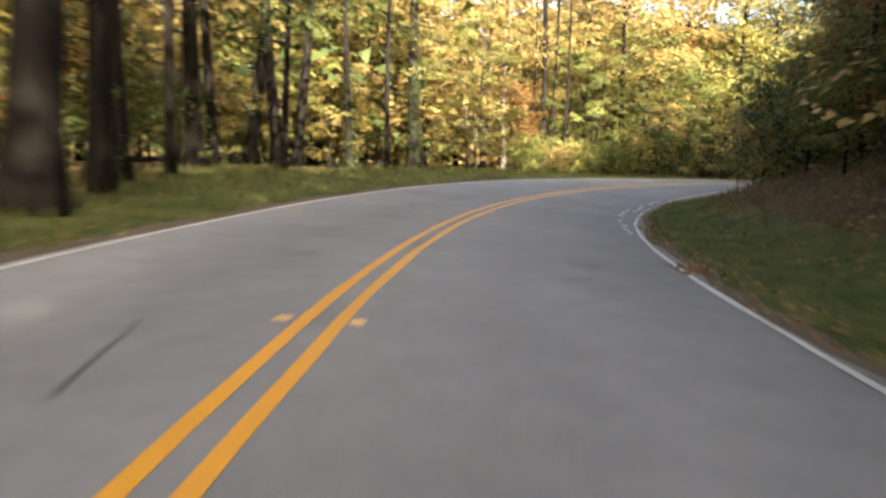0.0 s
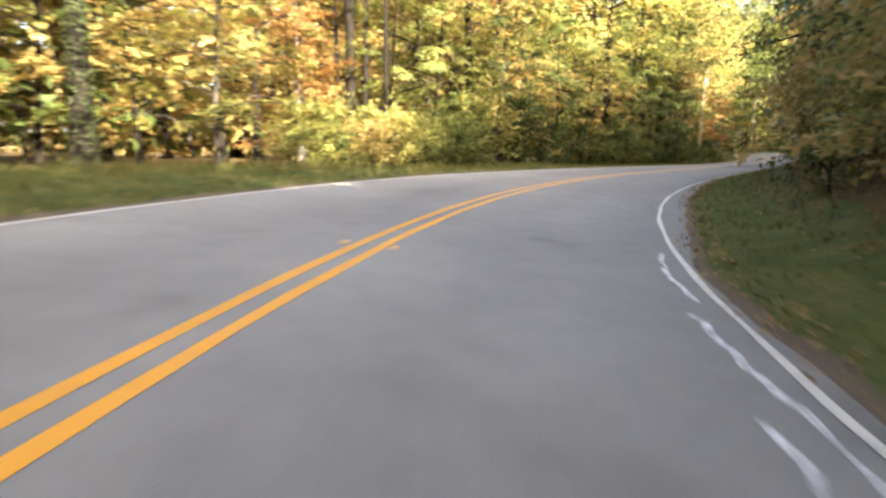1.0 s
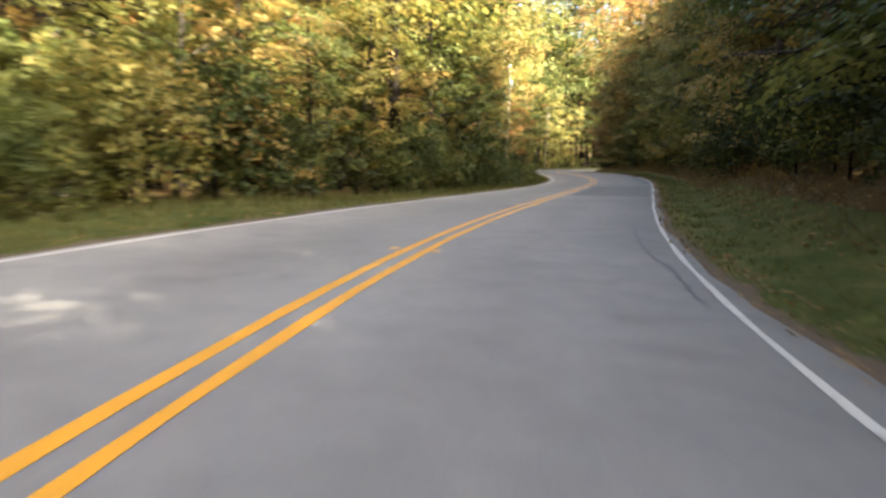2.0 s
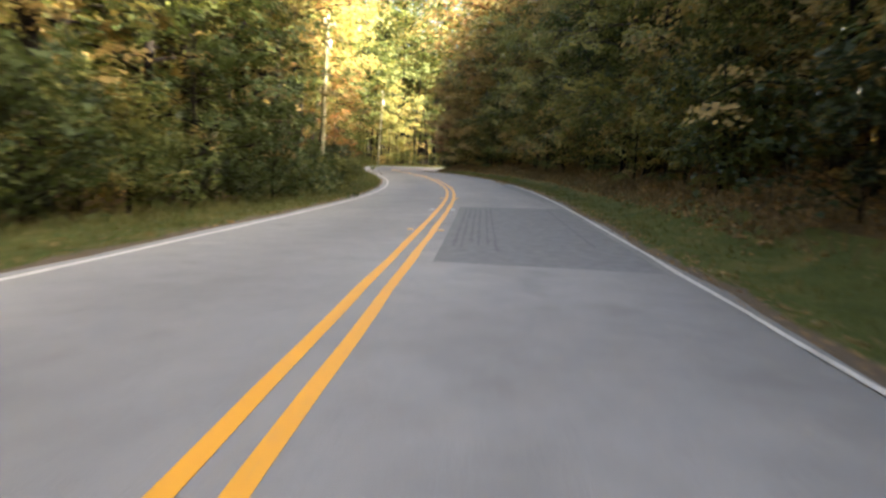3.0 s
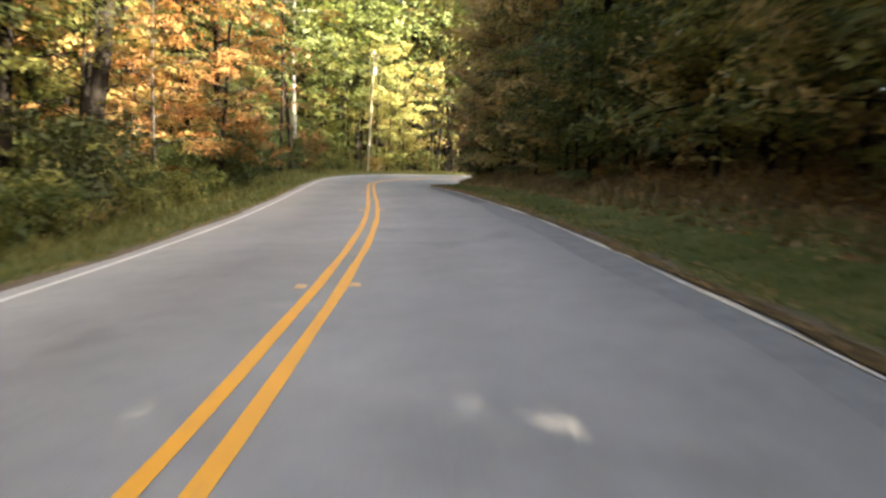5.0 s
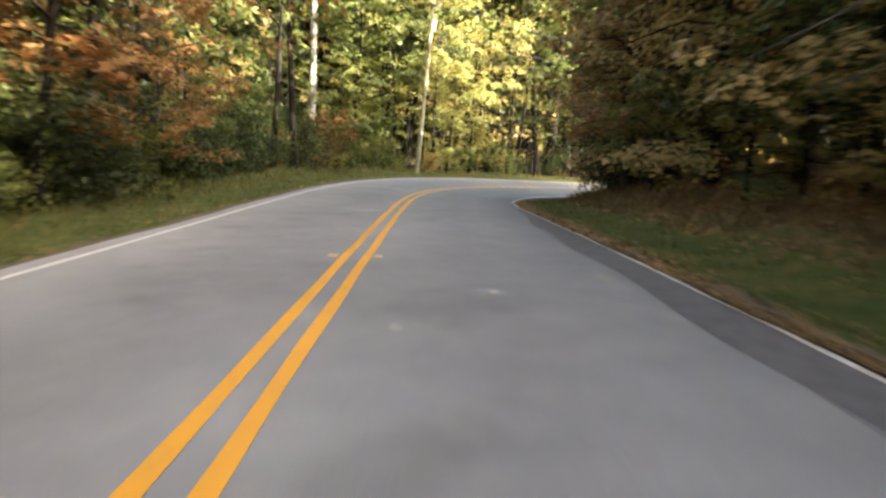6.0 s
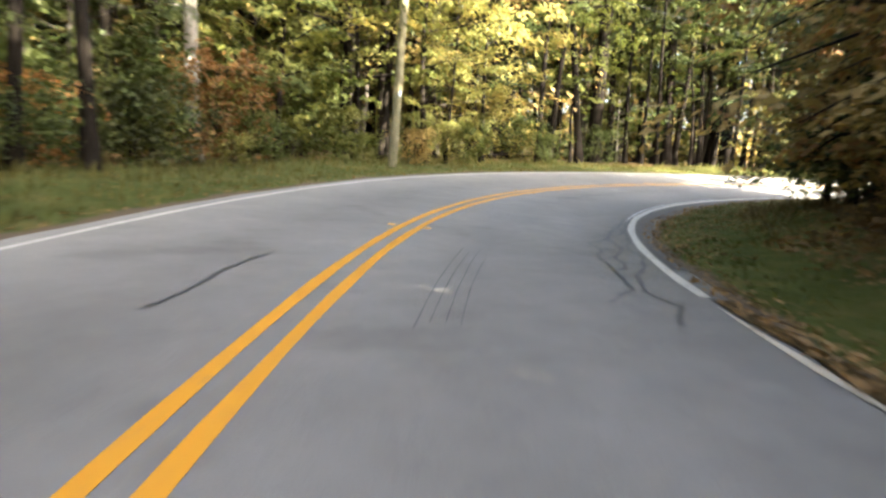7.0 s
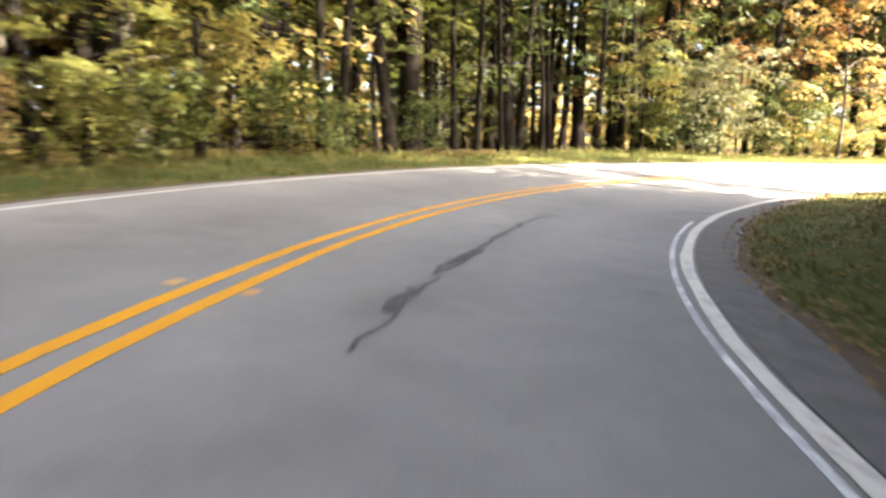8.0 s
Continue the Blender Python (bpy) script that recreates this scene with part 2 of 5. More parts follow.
def line(table, s):
    return np.interp(s, [a for a, _ in table], [b for _, b in table])


def along(s):
    return np.interp(s, ST, CX), np.interp(s, ST, CY), np.interp(s, ST, TH), np.interp(s, ST, CZ), np.interp(s, ST, CB)


def lump(x, y, f):
    """Smooth uneven ground, in about -1..1."""
    return (np.sin(x * f * 1.3 + 1.1 * np.sin(y * f * 0.7)) + np.sin(y * f * 1.1 + 1.7 * np.sin(x * f * 0.6 + 2)) + 0.5 * np.sin((x + y) * f * 2.3)) / 2.5


def height(s, d, x, y):
    """The land at s metres along the road and d metres to the left of its centre line."""
    z, b = np.interp(s, ST, CZ), np.interp(s, ST, CB)
    wide = EDGE_R + line(SHOULDER, s)
    zl, zr = z + b * EDGE_L, z - b * wide
    u = np.maximum(d - EDGE_L, 0)
    fall = line(FALL_L, s)
    left = zl + np.where(u < 4, fall * np.sin(np.clip(u / 4, 0, 1) * math.pi / 2), fall) + lump(x, y, 0.35) * 0.10 * np.clip(u / 3, 0, 1) + lump(x, y, 0.06) * 1.2 * np.clip((u - 6) / 30, 0, 1)
    v = np.maximum(-d - wide, 0)
    rise = line(RISE_R, s)
    right = zr + 0.04 * np.clip(v / 1.2, 0, 1) + rise * (0.42 * np.clip(v - 1.3, 0, 4.0) + 0.22 * np.clip(v - 5.3, 0, 40)) + lump(x, y, 0.5) * 0.14 * np.clip((v - 1) / 3, 0, 1)
    return np.where(d > 0, left, right)


def nearest(x, y):
    """s and d of points of the plan."""
    x, y = np.atleast_1d(np.asarray(x, float)), np.atleast_1d(np.asarray(y, float))
    s, d = np.empty(len(x)), np.empty(len(x))
    for i in range(0, len(x), 4000):
        q = slice(i, i + 4000)
        j = ((x[q, None] - CX[None, ::2]) ** 2 + (y[q, None] - CY[None, ::2]) ** 2).argmin(1) * 2
        s[q] = ST[j]
        d[q] = (x[q] - CX[j]) * -np.cos(TH[j]) + (y[q] - CY[j]) * -np.sin(TH[j])
        far = np.hypot(x[q] - CX[j], y[q] - CY[j])
        d[q] = np.where(d[q] >= 0, far, -far)
    return s, d


def place(s, d):
    x, y, th, z, b = along(s)
    return x - np.cos(th) * d, y - np.sin(th) * d


def ground_at(x, y):
    s, d = nearest(x, y)
    return float(height(s, d, np.atleast_1d(x), np.atleast_1d(y))[0])


def mesh_from(name, verts, faces, material, smooth=False, uv=None):
    me = bpy.data.meshes.new(name)
    me.from_pydata(verts, [], faces)
    me.materials.append(material)
    if smooth:
        me.polygons.foreach_set("use_smooth", [True] * len(me.polygons))
    if uv is not None:
        lay = me.uv_layers.new(name="plan")
        idx = np.empty(len(me.loops), int)
        me.loops.foreach_get("vertex_index", idx)
        lay.data.foreach_set("uv", np.asarray(uv)[idx].ravel())
    return me


def quads_mesh(name, pts, material):
    """A mesh of loose blades from an array (n, corners, 3)."""
    n, k = pts.shape[:2]
    me = bpy.data.meshes.new(name)
    me.vertices.add(k * n)
    me.vertices.foreach_set("co", pts.reshape(-1).astype(np.float32))
    me.loops.add(k * n)
    me.loops.foreach_set("vertex_index", np.arange(k * n, dtype=np.int32))
    me.polygons.add(n)
    me.polygons.foreach_set("loop_start", np.arange(0, k * n, k, dtype=np.int32))
    me.update(calc_edges=True)
    me.materials.append(material)
    return me


def strip(name, s0, s1, cols, material, lift=0.0, step=1.0, label="", category="", kind="structure", parent=None):
    """A band along the road. cols: functions or numbers for d, with heights above the road's cross slope."""
    s = np.arange(s0, s1 + 1e-6, step)
    x, y, th, z, b = along(s)
    verts, uv = [], []
    for dcol, dz in cols:
        d = dcol(s) if callable(dcol) else np.full(len(s), float(dcol))
        zz = z + b * d + dz + lift
        verts.append(np.stack([x - np.cos(th) * d, y - np.sin(th) * d, zz], 1))
        uv.append(np.stack([d, s], 1))
    k, n = len(cols), len(s)
    v, uvs = np.concatenate(verts), np.concatenate(uv)
    faces = [(c * n + i, c * n + i + 1, (c + 1) * n + i + 1, (c + 1) * n + i) for c in range(k - 1) for i in range(n - 1)]
    ob = new(name, mesh_from(name, v.tolist(), faces, material, uv=uvs))
    if parent:
        ob.parent = parent
    if label:
        tagged(ob, label, category, kind=kind)
    return ob


def wob(seed, amp, f=0.9):
    return lambda s: amp * (np.sin(s * f + seed) + 0.6 * np.sin(s * f * 2.7 + seed * 3) + 0.4 * np.sin(s * f * 6.1 + seed * 7))


S_END = 225.0
wl_, _wr = wob(1.0, 0.03), wob(4.0, 0.05)
SHOULDER = [(-80, 0.0), (44, 0.0), (50, 0.40), (58, 0.3), (66, 0.0), (150, 0.0), (164, 0.2), (171, 0.52), (182, 0.4), (190, 0.1), (260, 0.0)]


def wr_(s):
    return _wr(s) + line(SHOULDER, s)


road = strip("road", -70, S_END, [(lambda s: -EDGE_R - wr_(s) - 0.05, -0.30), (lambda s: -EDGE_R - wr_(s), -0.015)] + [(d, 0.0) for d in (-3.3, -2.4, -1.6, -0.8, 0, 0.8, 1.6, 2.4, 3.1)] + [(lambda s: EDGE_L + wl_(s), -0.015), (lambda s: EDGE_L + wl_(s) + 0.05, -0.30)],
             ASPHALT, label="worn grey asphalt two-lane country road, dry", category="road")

# the land: one sheet, fine near the road and coarse out to the horizon
def axis(lo, hi, fine):
    core = list(np.arange(lo, hi, fine))
    out, g = [], fine
    while g < 900:
        g *= 1.5
        out.append(g)
    c = np.cumsum(out)
    return np.array([lo - v for v in c[::-1]] + core + [hi + v for v in c])


gx, gy = axis(-45, 165, 1.3), axis(-60, 190, 1.3)
GX, GY = [a.ravel() for a in np.meshgrid(gx, gy)]
gs, gd = nearest(GX, GY)
gz = height(gs, np.clip(gd, -70, 90), GX, GY)
under = (gd < EDGE_L + 1.6) & (gd > -EDGE_R - 1.6)
gz = np.where(under, np.minimum(gz, np.interp(gs, ST, CZ) + np.interp(gs, ST, CB) * np.clip(gd, -EDGE_R, EDGE_L)) - 0.35, gz)
nx_ = len(gx)
gf = [(j * nx_ + i, j * nx_ + i + 1, (j + 1) * nx_ + i + 1, (j + 1) * nx_ + i) for j in range(len(gy) - 1) for i in range(nx_ - 1)]
ground = new("ground", mesh_from("ground", np.stack([GX, GY, gz], 1).tolist(), gf, SOIL, smooth=True))
tagged(ground, "leaf-littered brown forest floor under the trees", "ground", kind="structure")


def verge(name, side, widths, label):
    s = np.arange(-70, S_END + 0.1, 1.0)
    x, y, th, z, b = along(s)
    verts, uv = [], []
    e = (EDGE_L + wl_(s)) if side > 0 else (EDGE_R + wr_(s))
    woods = line(WOODS_L if side > 0 else WOODS_R, s)
    reach = np.maximum(woods + 1.2 - e, 2.8)
    for k in widths:
        u = e - 0.02 + reach * k
        px, py = x - np.cos(th) * side * u, y - np.sin(th) * side * u
        h = height(s, side * u, px, py)
        bumpy = 0.03 * np.sin(s * 2.1 + k * 9) * (0 < k < 1)
        h = h + bumpy + (-0.028 if k == 0 else 0.0) - (0.25 if k == widths[-1] else 0.0) + (0.03 if 0 < k < widths[-1] else 0)
        verts.append(np.stack([px, py, h], 1))
        uv.append(np.stack([reach * k, s], 1))
    n = len(s)
    f = [(c * n + i, c * n + i + 1, (c + 1) * n + i + 1, (c + 1) * n + i) for c in range(len(widths) - 1) for i in range(n - 1)]
    ob = new(name, mesh_from(name, np.concatenate(verts).tolist(), f, VERGE, smooth=True, uv=np.concatenate(uv)))
    return tagged(ob, label, "verge", kind="structure")


verge("grass_verge_left", 1, (0, 0.06, 0.14, 0.25, 0.4, 0.6, 0.8, 1.0), "mown grass verge with dry patches beside the road")
verge("grass_verge_right", -1, (0, 0.08, 0.18, 0.32, 0.5, 0.7, 0.85, 1.0), "shaded grass verge with earth edge below the bank")

# ---------------------------------------------------------------- markings and marks on the asphalt
def marking(name, d0, d1, material, label, s0=-70, s1=S_END, lift=0.004, w=0.006, seed=0.0, base=lambda s: 0.0):
    a, c = wob(seed + 2, w, 1.7), wob(seed + 5, w, 1.9)
    return strip(name, s0, s1, [(lambda s: base(s) + d0 + a(s), 0.0), (lambda s: base(s) + d1 + c(s), 0.0)], material, lift, 1.0, label, "road marking")


marking("yellow_line", 0.060, 0.168, YELLOW, "solid yellow painted centre line, slightly worn", seed=1)
marking("yellow_line", -0.200, -0.092, YELLOW, "solid yellow painted centre line, slightly worn", seed=2)
marking("white_line", -0.046, 0.046, WHITE, "white painted edge line along the far lane", seed=3, base=lambda s: line(LANE_L, s))
marking("white_line", -W_RIGHT - 0.037, -W_RIGHT + 0.037, WHITE, "chipped white painted edge line beside the grass", s1=111.5, seed=4, w=0.012)
marking("white_line", -W_RIGHT - 0.030, -W_RIGHT + 0.022, FADED, "broken cream edge line half buried under earth and leaves", s0=111.6, s1=157.0, seed=4, w=0.016)
marking("white_line", -W_RIGHT - 0.070, -W_RIGHT + 0.055, WHITE, "chipped cream-white painted edge line round the bend", s0=157.1, seed=4, w=0.012)
strip("earth_edge", 111, 157.5, [(-EDGE_R - 0.10, 0.0), (lambda s: -W_RIGHT - 0.065 + 0.035 * np.sin(s * 2.3) + 0.03 * np.sin(s * 5.1), 0.0)], SOIL, 0.008, 1.0, "earth and leaf crumbs spilled over the asphalt edge", "earth")
strip("edge_patch", 132, 154, [(-3.44, 0.0), (lambda s: -2.95 - 0.46 * np.clip((s - 145) / 8, 0, 1) + 0.05 * np.sin(s * 1.3), 0.0)], SEAL, 0.0045, 1.0, "dark tarred asphalt strip along the road edge", "road patch")


def ribbon(name, pts, width, material, label, lift=0.006, crook=0.5):
    """A crooked band on the asphalt through points (s, d)."""
    fine = []
    for (a, b), (c, e) in zip(pts[:-1], pts[1:]):
        k = max(2, int(max(abs(c - a), abs(e - b)) / 0.25))
        fine += [(a + (c - a) * i / k, b + (e - b) * i / k) for i in range(k)]
    fine.append(pts[-1])
    v = []
    for i, (s, d) in enumerate(fine):
        d += random.uniform(-crook, crook) * width
        p = fine[min(i + 1, len(fine) - 1)]
        q = fine[max(i - 1, 0)]
        t = Vector((p[0] - q[0], p[1] - q[1])).normalized()
        w = width * random.uniform(0.25, 0.7)
        for sg in (1, -1):
            ss_, dd_ = s - t.y * w * sg, d + t.x * w * sg
            x, y, th, z, b = along(ss_)
            v.append((x - math.cos(th) * dd_, y - math.sin(th) * dd_, z + b * dd_ + lift))
    f = [(2 * i, 2 * i + 1, 2 * i + 3, 2 * i + 2) for i in range(len(fine) - 1)]
    return tagged(new(name, mesh_from(name, v, f, material)), label, "road mark", kind="structure")


TARWORD = "crooked dark tar-filled crack in the asphalt"
ribbon("crack", [(154.8, 0.98), (155.6, 0.94), (156.4, 1.0), (157.2, 0.89)], 0.05, TAR, TARWORD)
ribbon("crack", [(169.6, -1.2), (170.6, -1.31), (171.0, -1.2), (171.2, -1.31), (172.0, -1.27), (172.6, -1.34), (173.5, -1.30), (174.5, -1.36), (176.0, -1.32), (177.5, -1.45)], 0.03, TAR, TARWORD, crook=1.6)
for pts, w in (([(170.5, -1.28), (170.9, -1.24), (171.3, -1.29)], 0.09), ([(172.4, -1.30), (173.0, -1.34), (173.5, -1.31)], 0.10), ([(174.3, -1.34), (174.8, -1.37)], 0.09), ([(175.6, -1.33), (176.1, -1.34)], 0.07), ([(172.0, -1.27), (172.3, -1.20), (172.7, -1.23)], 0.04)):
    ribbon("crack", pts, w, TAR, "crumbled tar-filled hole along the crack", lift=0.008, crook=0.9)
ribbon("crack", [(48.5, 1.25), (49.4, 1.08), (50.0, 1.1), (50.0, 1.32), (50.6, 1.24), (51.5, 1.09), (51.6, 1.26), (52.8, 1.18)], 0.026, TAR, TARWORD, crook=1.6)
for pts in ([(156.3, -2.46), (157.1, -2.75), (158.4, -2.80), (159.2, -2.69), (160.4, -2.82), (161.1, -2.65), (161.9, -2.99), (163.4, -3.08), (165.1, -3.22), (167.7, -3.26)],
            [(157.0, -2.93), (158.1, -3.01), (159.8, -3.33), (161.2, -3.2), (162.0, -3.36), (164.0, -3.34), (168.0, -3.36)], [(158.4, -2.80), (158.8, -3.0), (159.5, -2.95), (160.9, -3.14), (161.9, -2.99)],
            [(159.2, -2.69), (159.6, -2.9), (160.9, -3.14), (161.2, -3.2)], [(155.6, -2.9), (156.4, -3.1), (157.0, -2.93)], [(160.4, -2.82), (160.9, -3.14)], [(162.8, -3.05), (163.3, -3.3), (164.6, -3.2)]):
    ribbon("crack", pts, 0.055, TAR, TARWORD, crook=0.8)
for d0 in (-0.86, -0.96, -1.07, -1.18):
    ribbon("scuff", [(154.6 + random.uniform(0, 0.5), d0), (156.5, d0 - 0.04), (158.2 + random.uniform(0, 0.8), d0 - 0.12)], 0.012, GROOVE, "faint dark skid scuff along the lane", crook=0.2)
strip("edge_patch", 159, 190, [(lambda s: -EDGE_R - wr_(s) + 0.02, 0.0), (-3.56, 0.0)], SEAL, 0.004, 1.0, "dark tarred shoulder outside the edge line", "road patch")
# one pale streak crosswise in the far lane
ribbon("scuff", [(147.62, 1.15), (147.55, 0.7), (147.4, 0.25)], 0.06, CHALK, "pale streak across the lane", crook=0.4)
ribbon("crack", [(69.9, -2.95), (66.9, -2.97), (65.6, -3.02), (64.4, -3.16), (61.9, -3.24)], 0.05, TAR, TARWORD, crook=1.0)
ribbon("crack", [(51.4, -3.25), (52.5, -3.22), (53.6, -3.27)], 0.06, TAR, TARWORD, crook=1.0)
ribbon("crack", [(107.2, 1.5), (107.6, 1.55), (108.2, 1.58), (109.2, 1.70), (110.4, 1.72)], 0.016, GROOVE, TARWORD, crook=2.0)
ribbon("crack", [(56.4, -1.5), (56.3, -2.1), (55.9, -2.73)], 0.09, GROOVE, TARWORD, crook=0.6)
ribbon("crack", [(29.8, 1.2), (30.4, 1.44), (31.1, 1.55)], 0.035, TAR, TARWORD)
ribbon("crack", [(18.2, 0.85), (19.0, 1.03), (19.7, 1.18)], 0.035, TAR, TARWORD)
ribbon("crack", [(165.4, 1.25), (165.7, 1.56), (166.15, 1.66), (166.85, 1.45)], 0.04, TAR, TARWORD)
ribbon("crack", [(163.4, 2.12), (163.7, 1.97), (163.9, 1.72)], 0.05, GROOVE, TARWORD, crook=1.0)
ribbon("crack", [(93.0, -0.35), (93.2, -0.9), (92.8, -1.6), (93.1, -2.3), (92.9, -3.3)], 0.025, TAR, TARWORD)
ribbon("crack", [(93.4, 0.4), (93.2, 1.2), (93.5, 2.0)], 0.025, TAR, TARWORD)
for pts in ([(38.6, -3.0), (36.8, -2.98), (35.6, -3.02), (34.9, -2.98), (34.2, -3.12)], [(33.6, -3.18), (33.3, -3.05), (32.5, -3.10)], [(31.9, -3.12), (31.4, -3.22), (31.0, -3.18)],
            [(30.7, -3.16), (30.1, -3.24), (29.5, -3.32), (29.2, -3.22), (29.1, -3.0)], [(41.0, -3.12), (39.6, -3.18), (38.6, -3.26), (37.4, -3.22)], [(44.6, -3.24), (43.0, -3.16), (41.6, -3.24)]):
    ribbon("sealant_squiggle", pts, 0.06, CHALK, "broken zigzag of pale sealant along the road edge", crook=0.5)
strip("old_edge_line", 166.5, 180, [(lambda s: -3.32 + 0.004 * (s - 170) - 0.03, 0.0), (lambda s: -3.32 + 0.004 * (s - 170) + 0.03, 0.0)], CHALK, 0.004, 1.0, "thin old white line inside the edge line", "road marking")
strip("milled_patch", 82, 93, [(-3.3, 0.0), (-2.0, 0.0), (-0.42, 0.0)], PATCH, 0.003, 1.0, "darker patched asphalt in one lane", "road patch")
strip("edge_patch", 96, 146, [(-3.40, 0.0), (lambda s: -2.92 + 0.10 * np.sin(s * 0.31) + 0.06 * np.sin(s * 0.9), 0.0)], PATCH, 0.003, 1.0, "darker strip of asphalt along the road edge", "road patch")
for dg in (-0.60, -0.72, -0.85, -0.97, -1.12, -1.24, -2.78):
    ribbon("groove", [(82.5 + random.uniform(0, 2), dg), (88.0, dg), (92.6 - random.uniform(0, 1), dg - 0.03)], 0.055, GROOVE, "dark milled groove along the patched lane", crook=0.12)


def pavement_marker(s, d, material, label):
    x, y, th, z, b = along(s)
    bm = bmesh.new()
    bmesh.ops.create_cube(bm, size=1.0)
    for v in bm.verts:
        top = v.co.z > 0
        v.co = Vector((v.co.x * (0.085 if top else 0.12), v.co.y * (0.05 if top else 0.10), 0.016 if top else -0.004))
    bmesh.ops.bevel(bm, geom=bm.edges[:], offset=0.004, segments=1, affect="EDGES")
    me = bpy.data.meshes.new("pavement_marker")
    bm.to_mesh(me)
    bm.free()
    me.materials.append(material)
    ob = new("pavement_marker", me)
    ob.matrix_world = Matrix.Translation((float(x - np.cos(th) * d), float(y - np.sin(th) * d), float(z + b * d + 0.004))) @ Euler((0, -float(b), float(th))).to_matrix().to_4x4()
    return tagged(ob, label, "road marker", "reflective markers along the centre line")


for s, white in ((20, 0), (31, 0), (42.5, 0), (53, 0), (64, 0), (75, 0), (86, 0), (91.6, 1), (97.5, 0), (108, 0), (119, 0), (130, 0), (140, 0), (150.5, 0), (160.5, 0), (170.5, 0), (181, 0)):
    for d in (0.275, -0.275):
        pavement_marker(s, d, REFLECT_W if white else REFLECT, "small flat white pavement marker" if white else "small flat amber pavement marker")

# ---------------------------------------------------------------- plants
rng = np.random.default_rng(7)


def tube(verts, faces, pts, radii, sides):
    base = len(verts)
    for i, (p, r) in enumerate(zip(pts, radii)):
        a = pts[min(i + 1, len(pts) - 1)] - pts[max(i - 1, 0)]
        a = a / (np.linalg.norm(a) + 1e-9)
        u = np.cross(a, (0.31, 0.95, 0.05))
        u /= np.linalg.norm(u) + 1e-9
        w = np.cross(a, u)
        for k in range(sides):
            t = 2 * math.pi * k / sides
            verts.append(tuple(p + r * (math.cos(t) * u + math.sin(t) * w)))
    for i in range(len(pts) - 1):
        for k in range(sides):
            k2 = (k + 1) % sides
            faces.append((base + i * sides + k, base + i * sides + k2, base + (i + 1) * sides + k2, base + (i + 1) * sides + k))
    faces.append(tuple(base + (len(pts) - 1) * sides + k for k in range(sides)))


def leaves(centres, size, flat=0.8, droop=0.0, whole=True, facing=None, loose=0.35):
    """Leaf blades round the given centres: folded ones of four corners, or small pointed ones of three. facing: the way that each one's spray lies."""
    n = len(centres)
    nor = rng.normal(0, 1, (n, 3)) * (1 - flat) + (np.array([0, 0, 1.0]) if facing is None else facing) * flat
    nor += rng.normal(0, loose, (n, 3))
    nor /= np.linalg.norm(nor, axis=1)[:, None]
    t = rng.normal(0, 1, (n, 3))
    t[:, 2] -= droop
    t -= nor * (t * nor).sum(1)[:, None]
    t /= np.linalg.norm(t, axis=1)[:, None] + 1e-9
    w = np.cross(nor, t)
    L = size * rng.uniform(0.6, 1.25, n)[:, None]
    Wd = L * rng.uniform(0.55, 0.8, n)[:, None]
    if not whole:
        k = rng.uniform(-0.3, 0.3, n)[:, None]
        return np.stack([centres - t * L * 0.42 - w * Wd * 0.5, centres - t * L * 0.3 + w * Wd * 0.55, centres + t * L * 0.58 + w * L * k], 1)
    fold = nor * L * rng.uniform(0.05, 0.22, n)[:, None]
    return np.stack([centres - t * L * 0.5, centres + w * Wd * 0.5 + fold - t * L * 0.08, centres + t * L * 0.5, centres - w * Wd * 0.5 + fold - t * L * 0.08], 1)


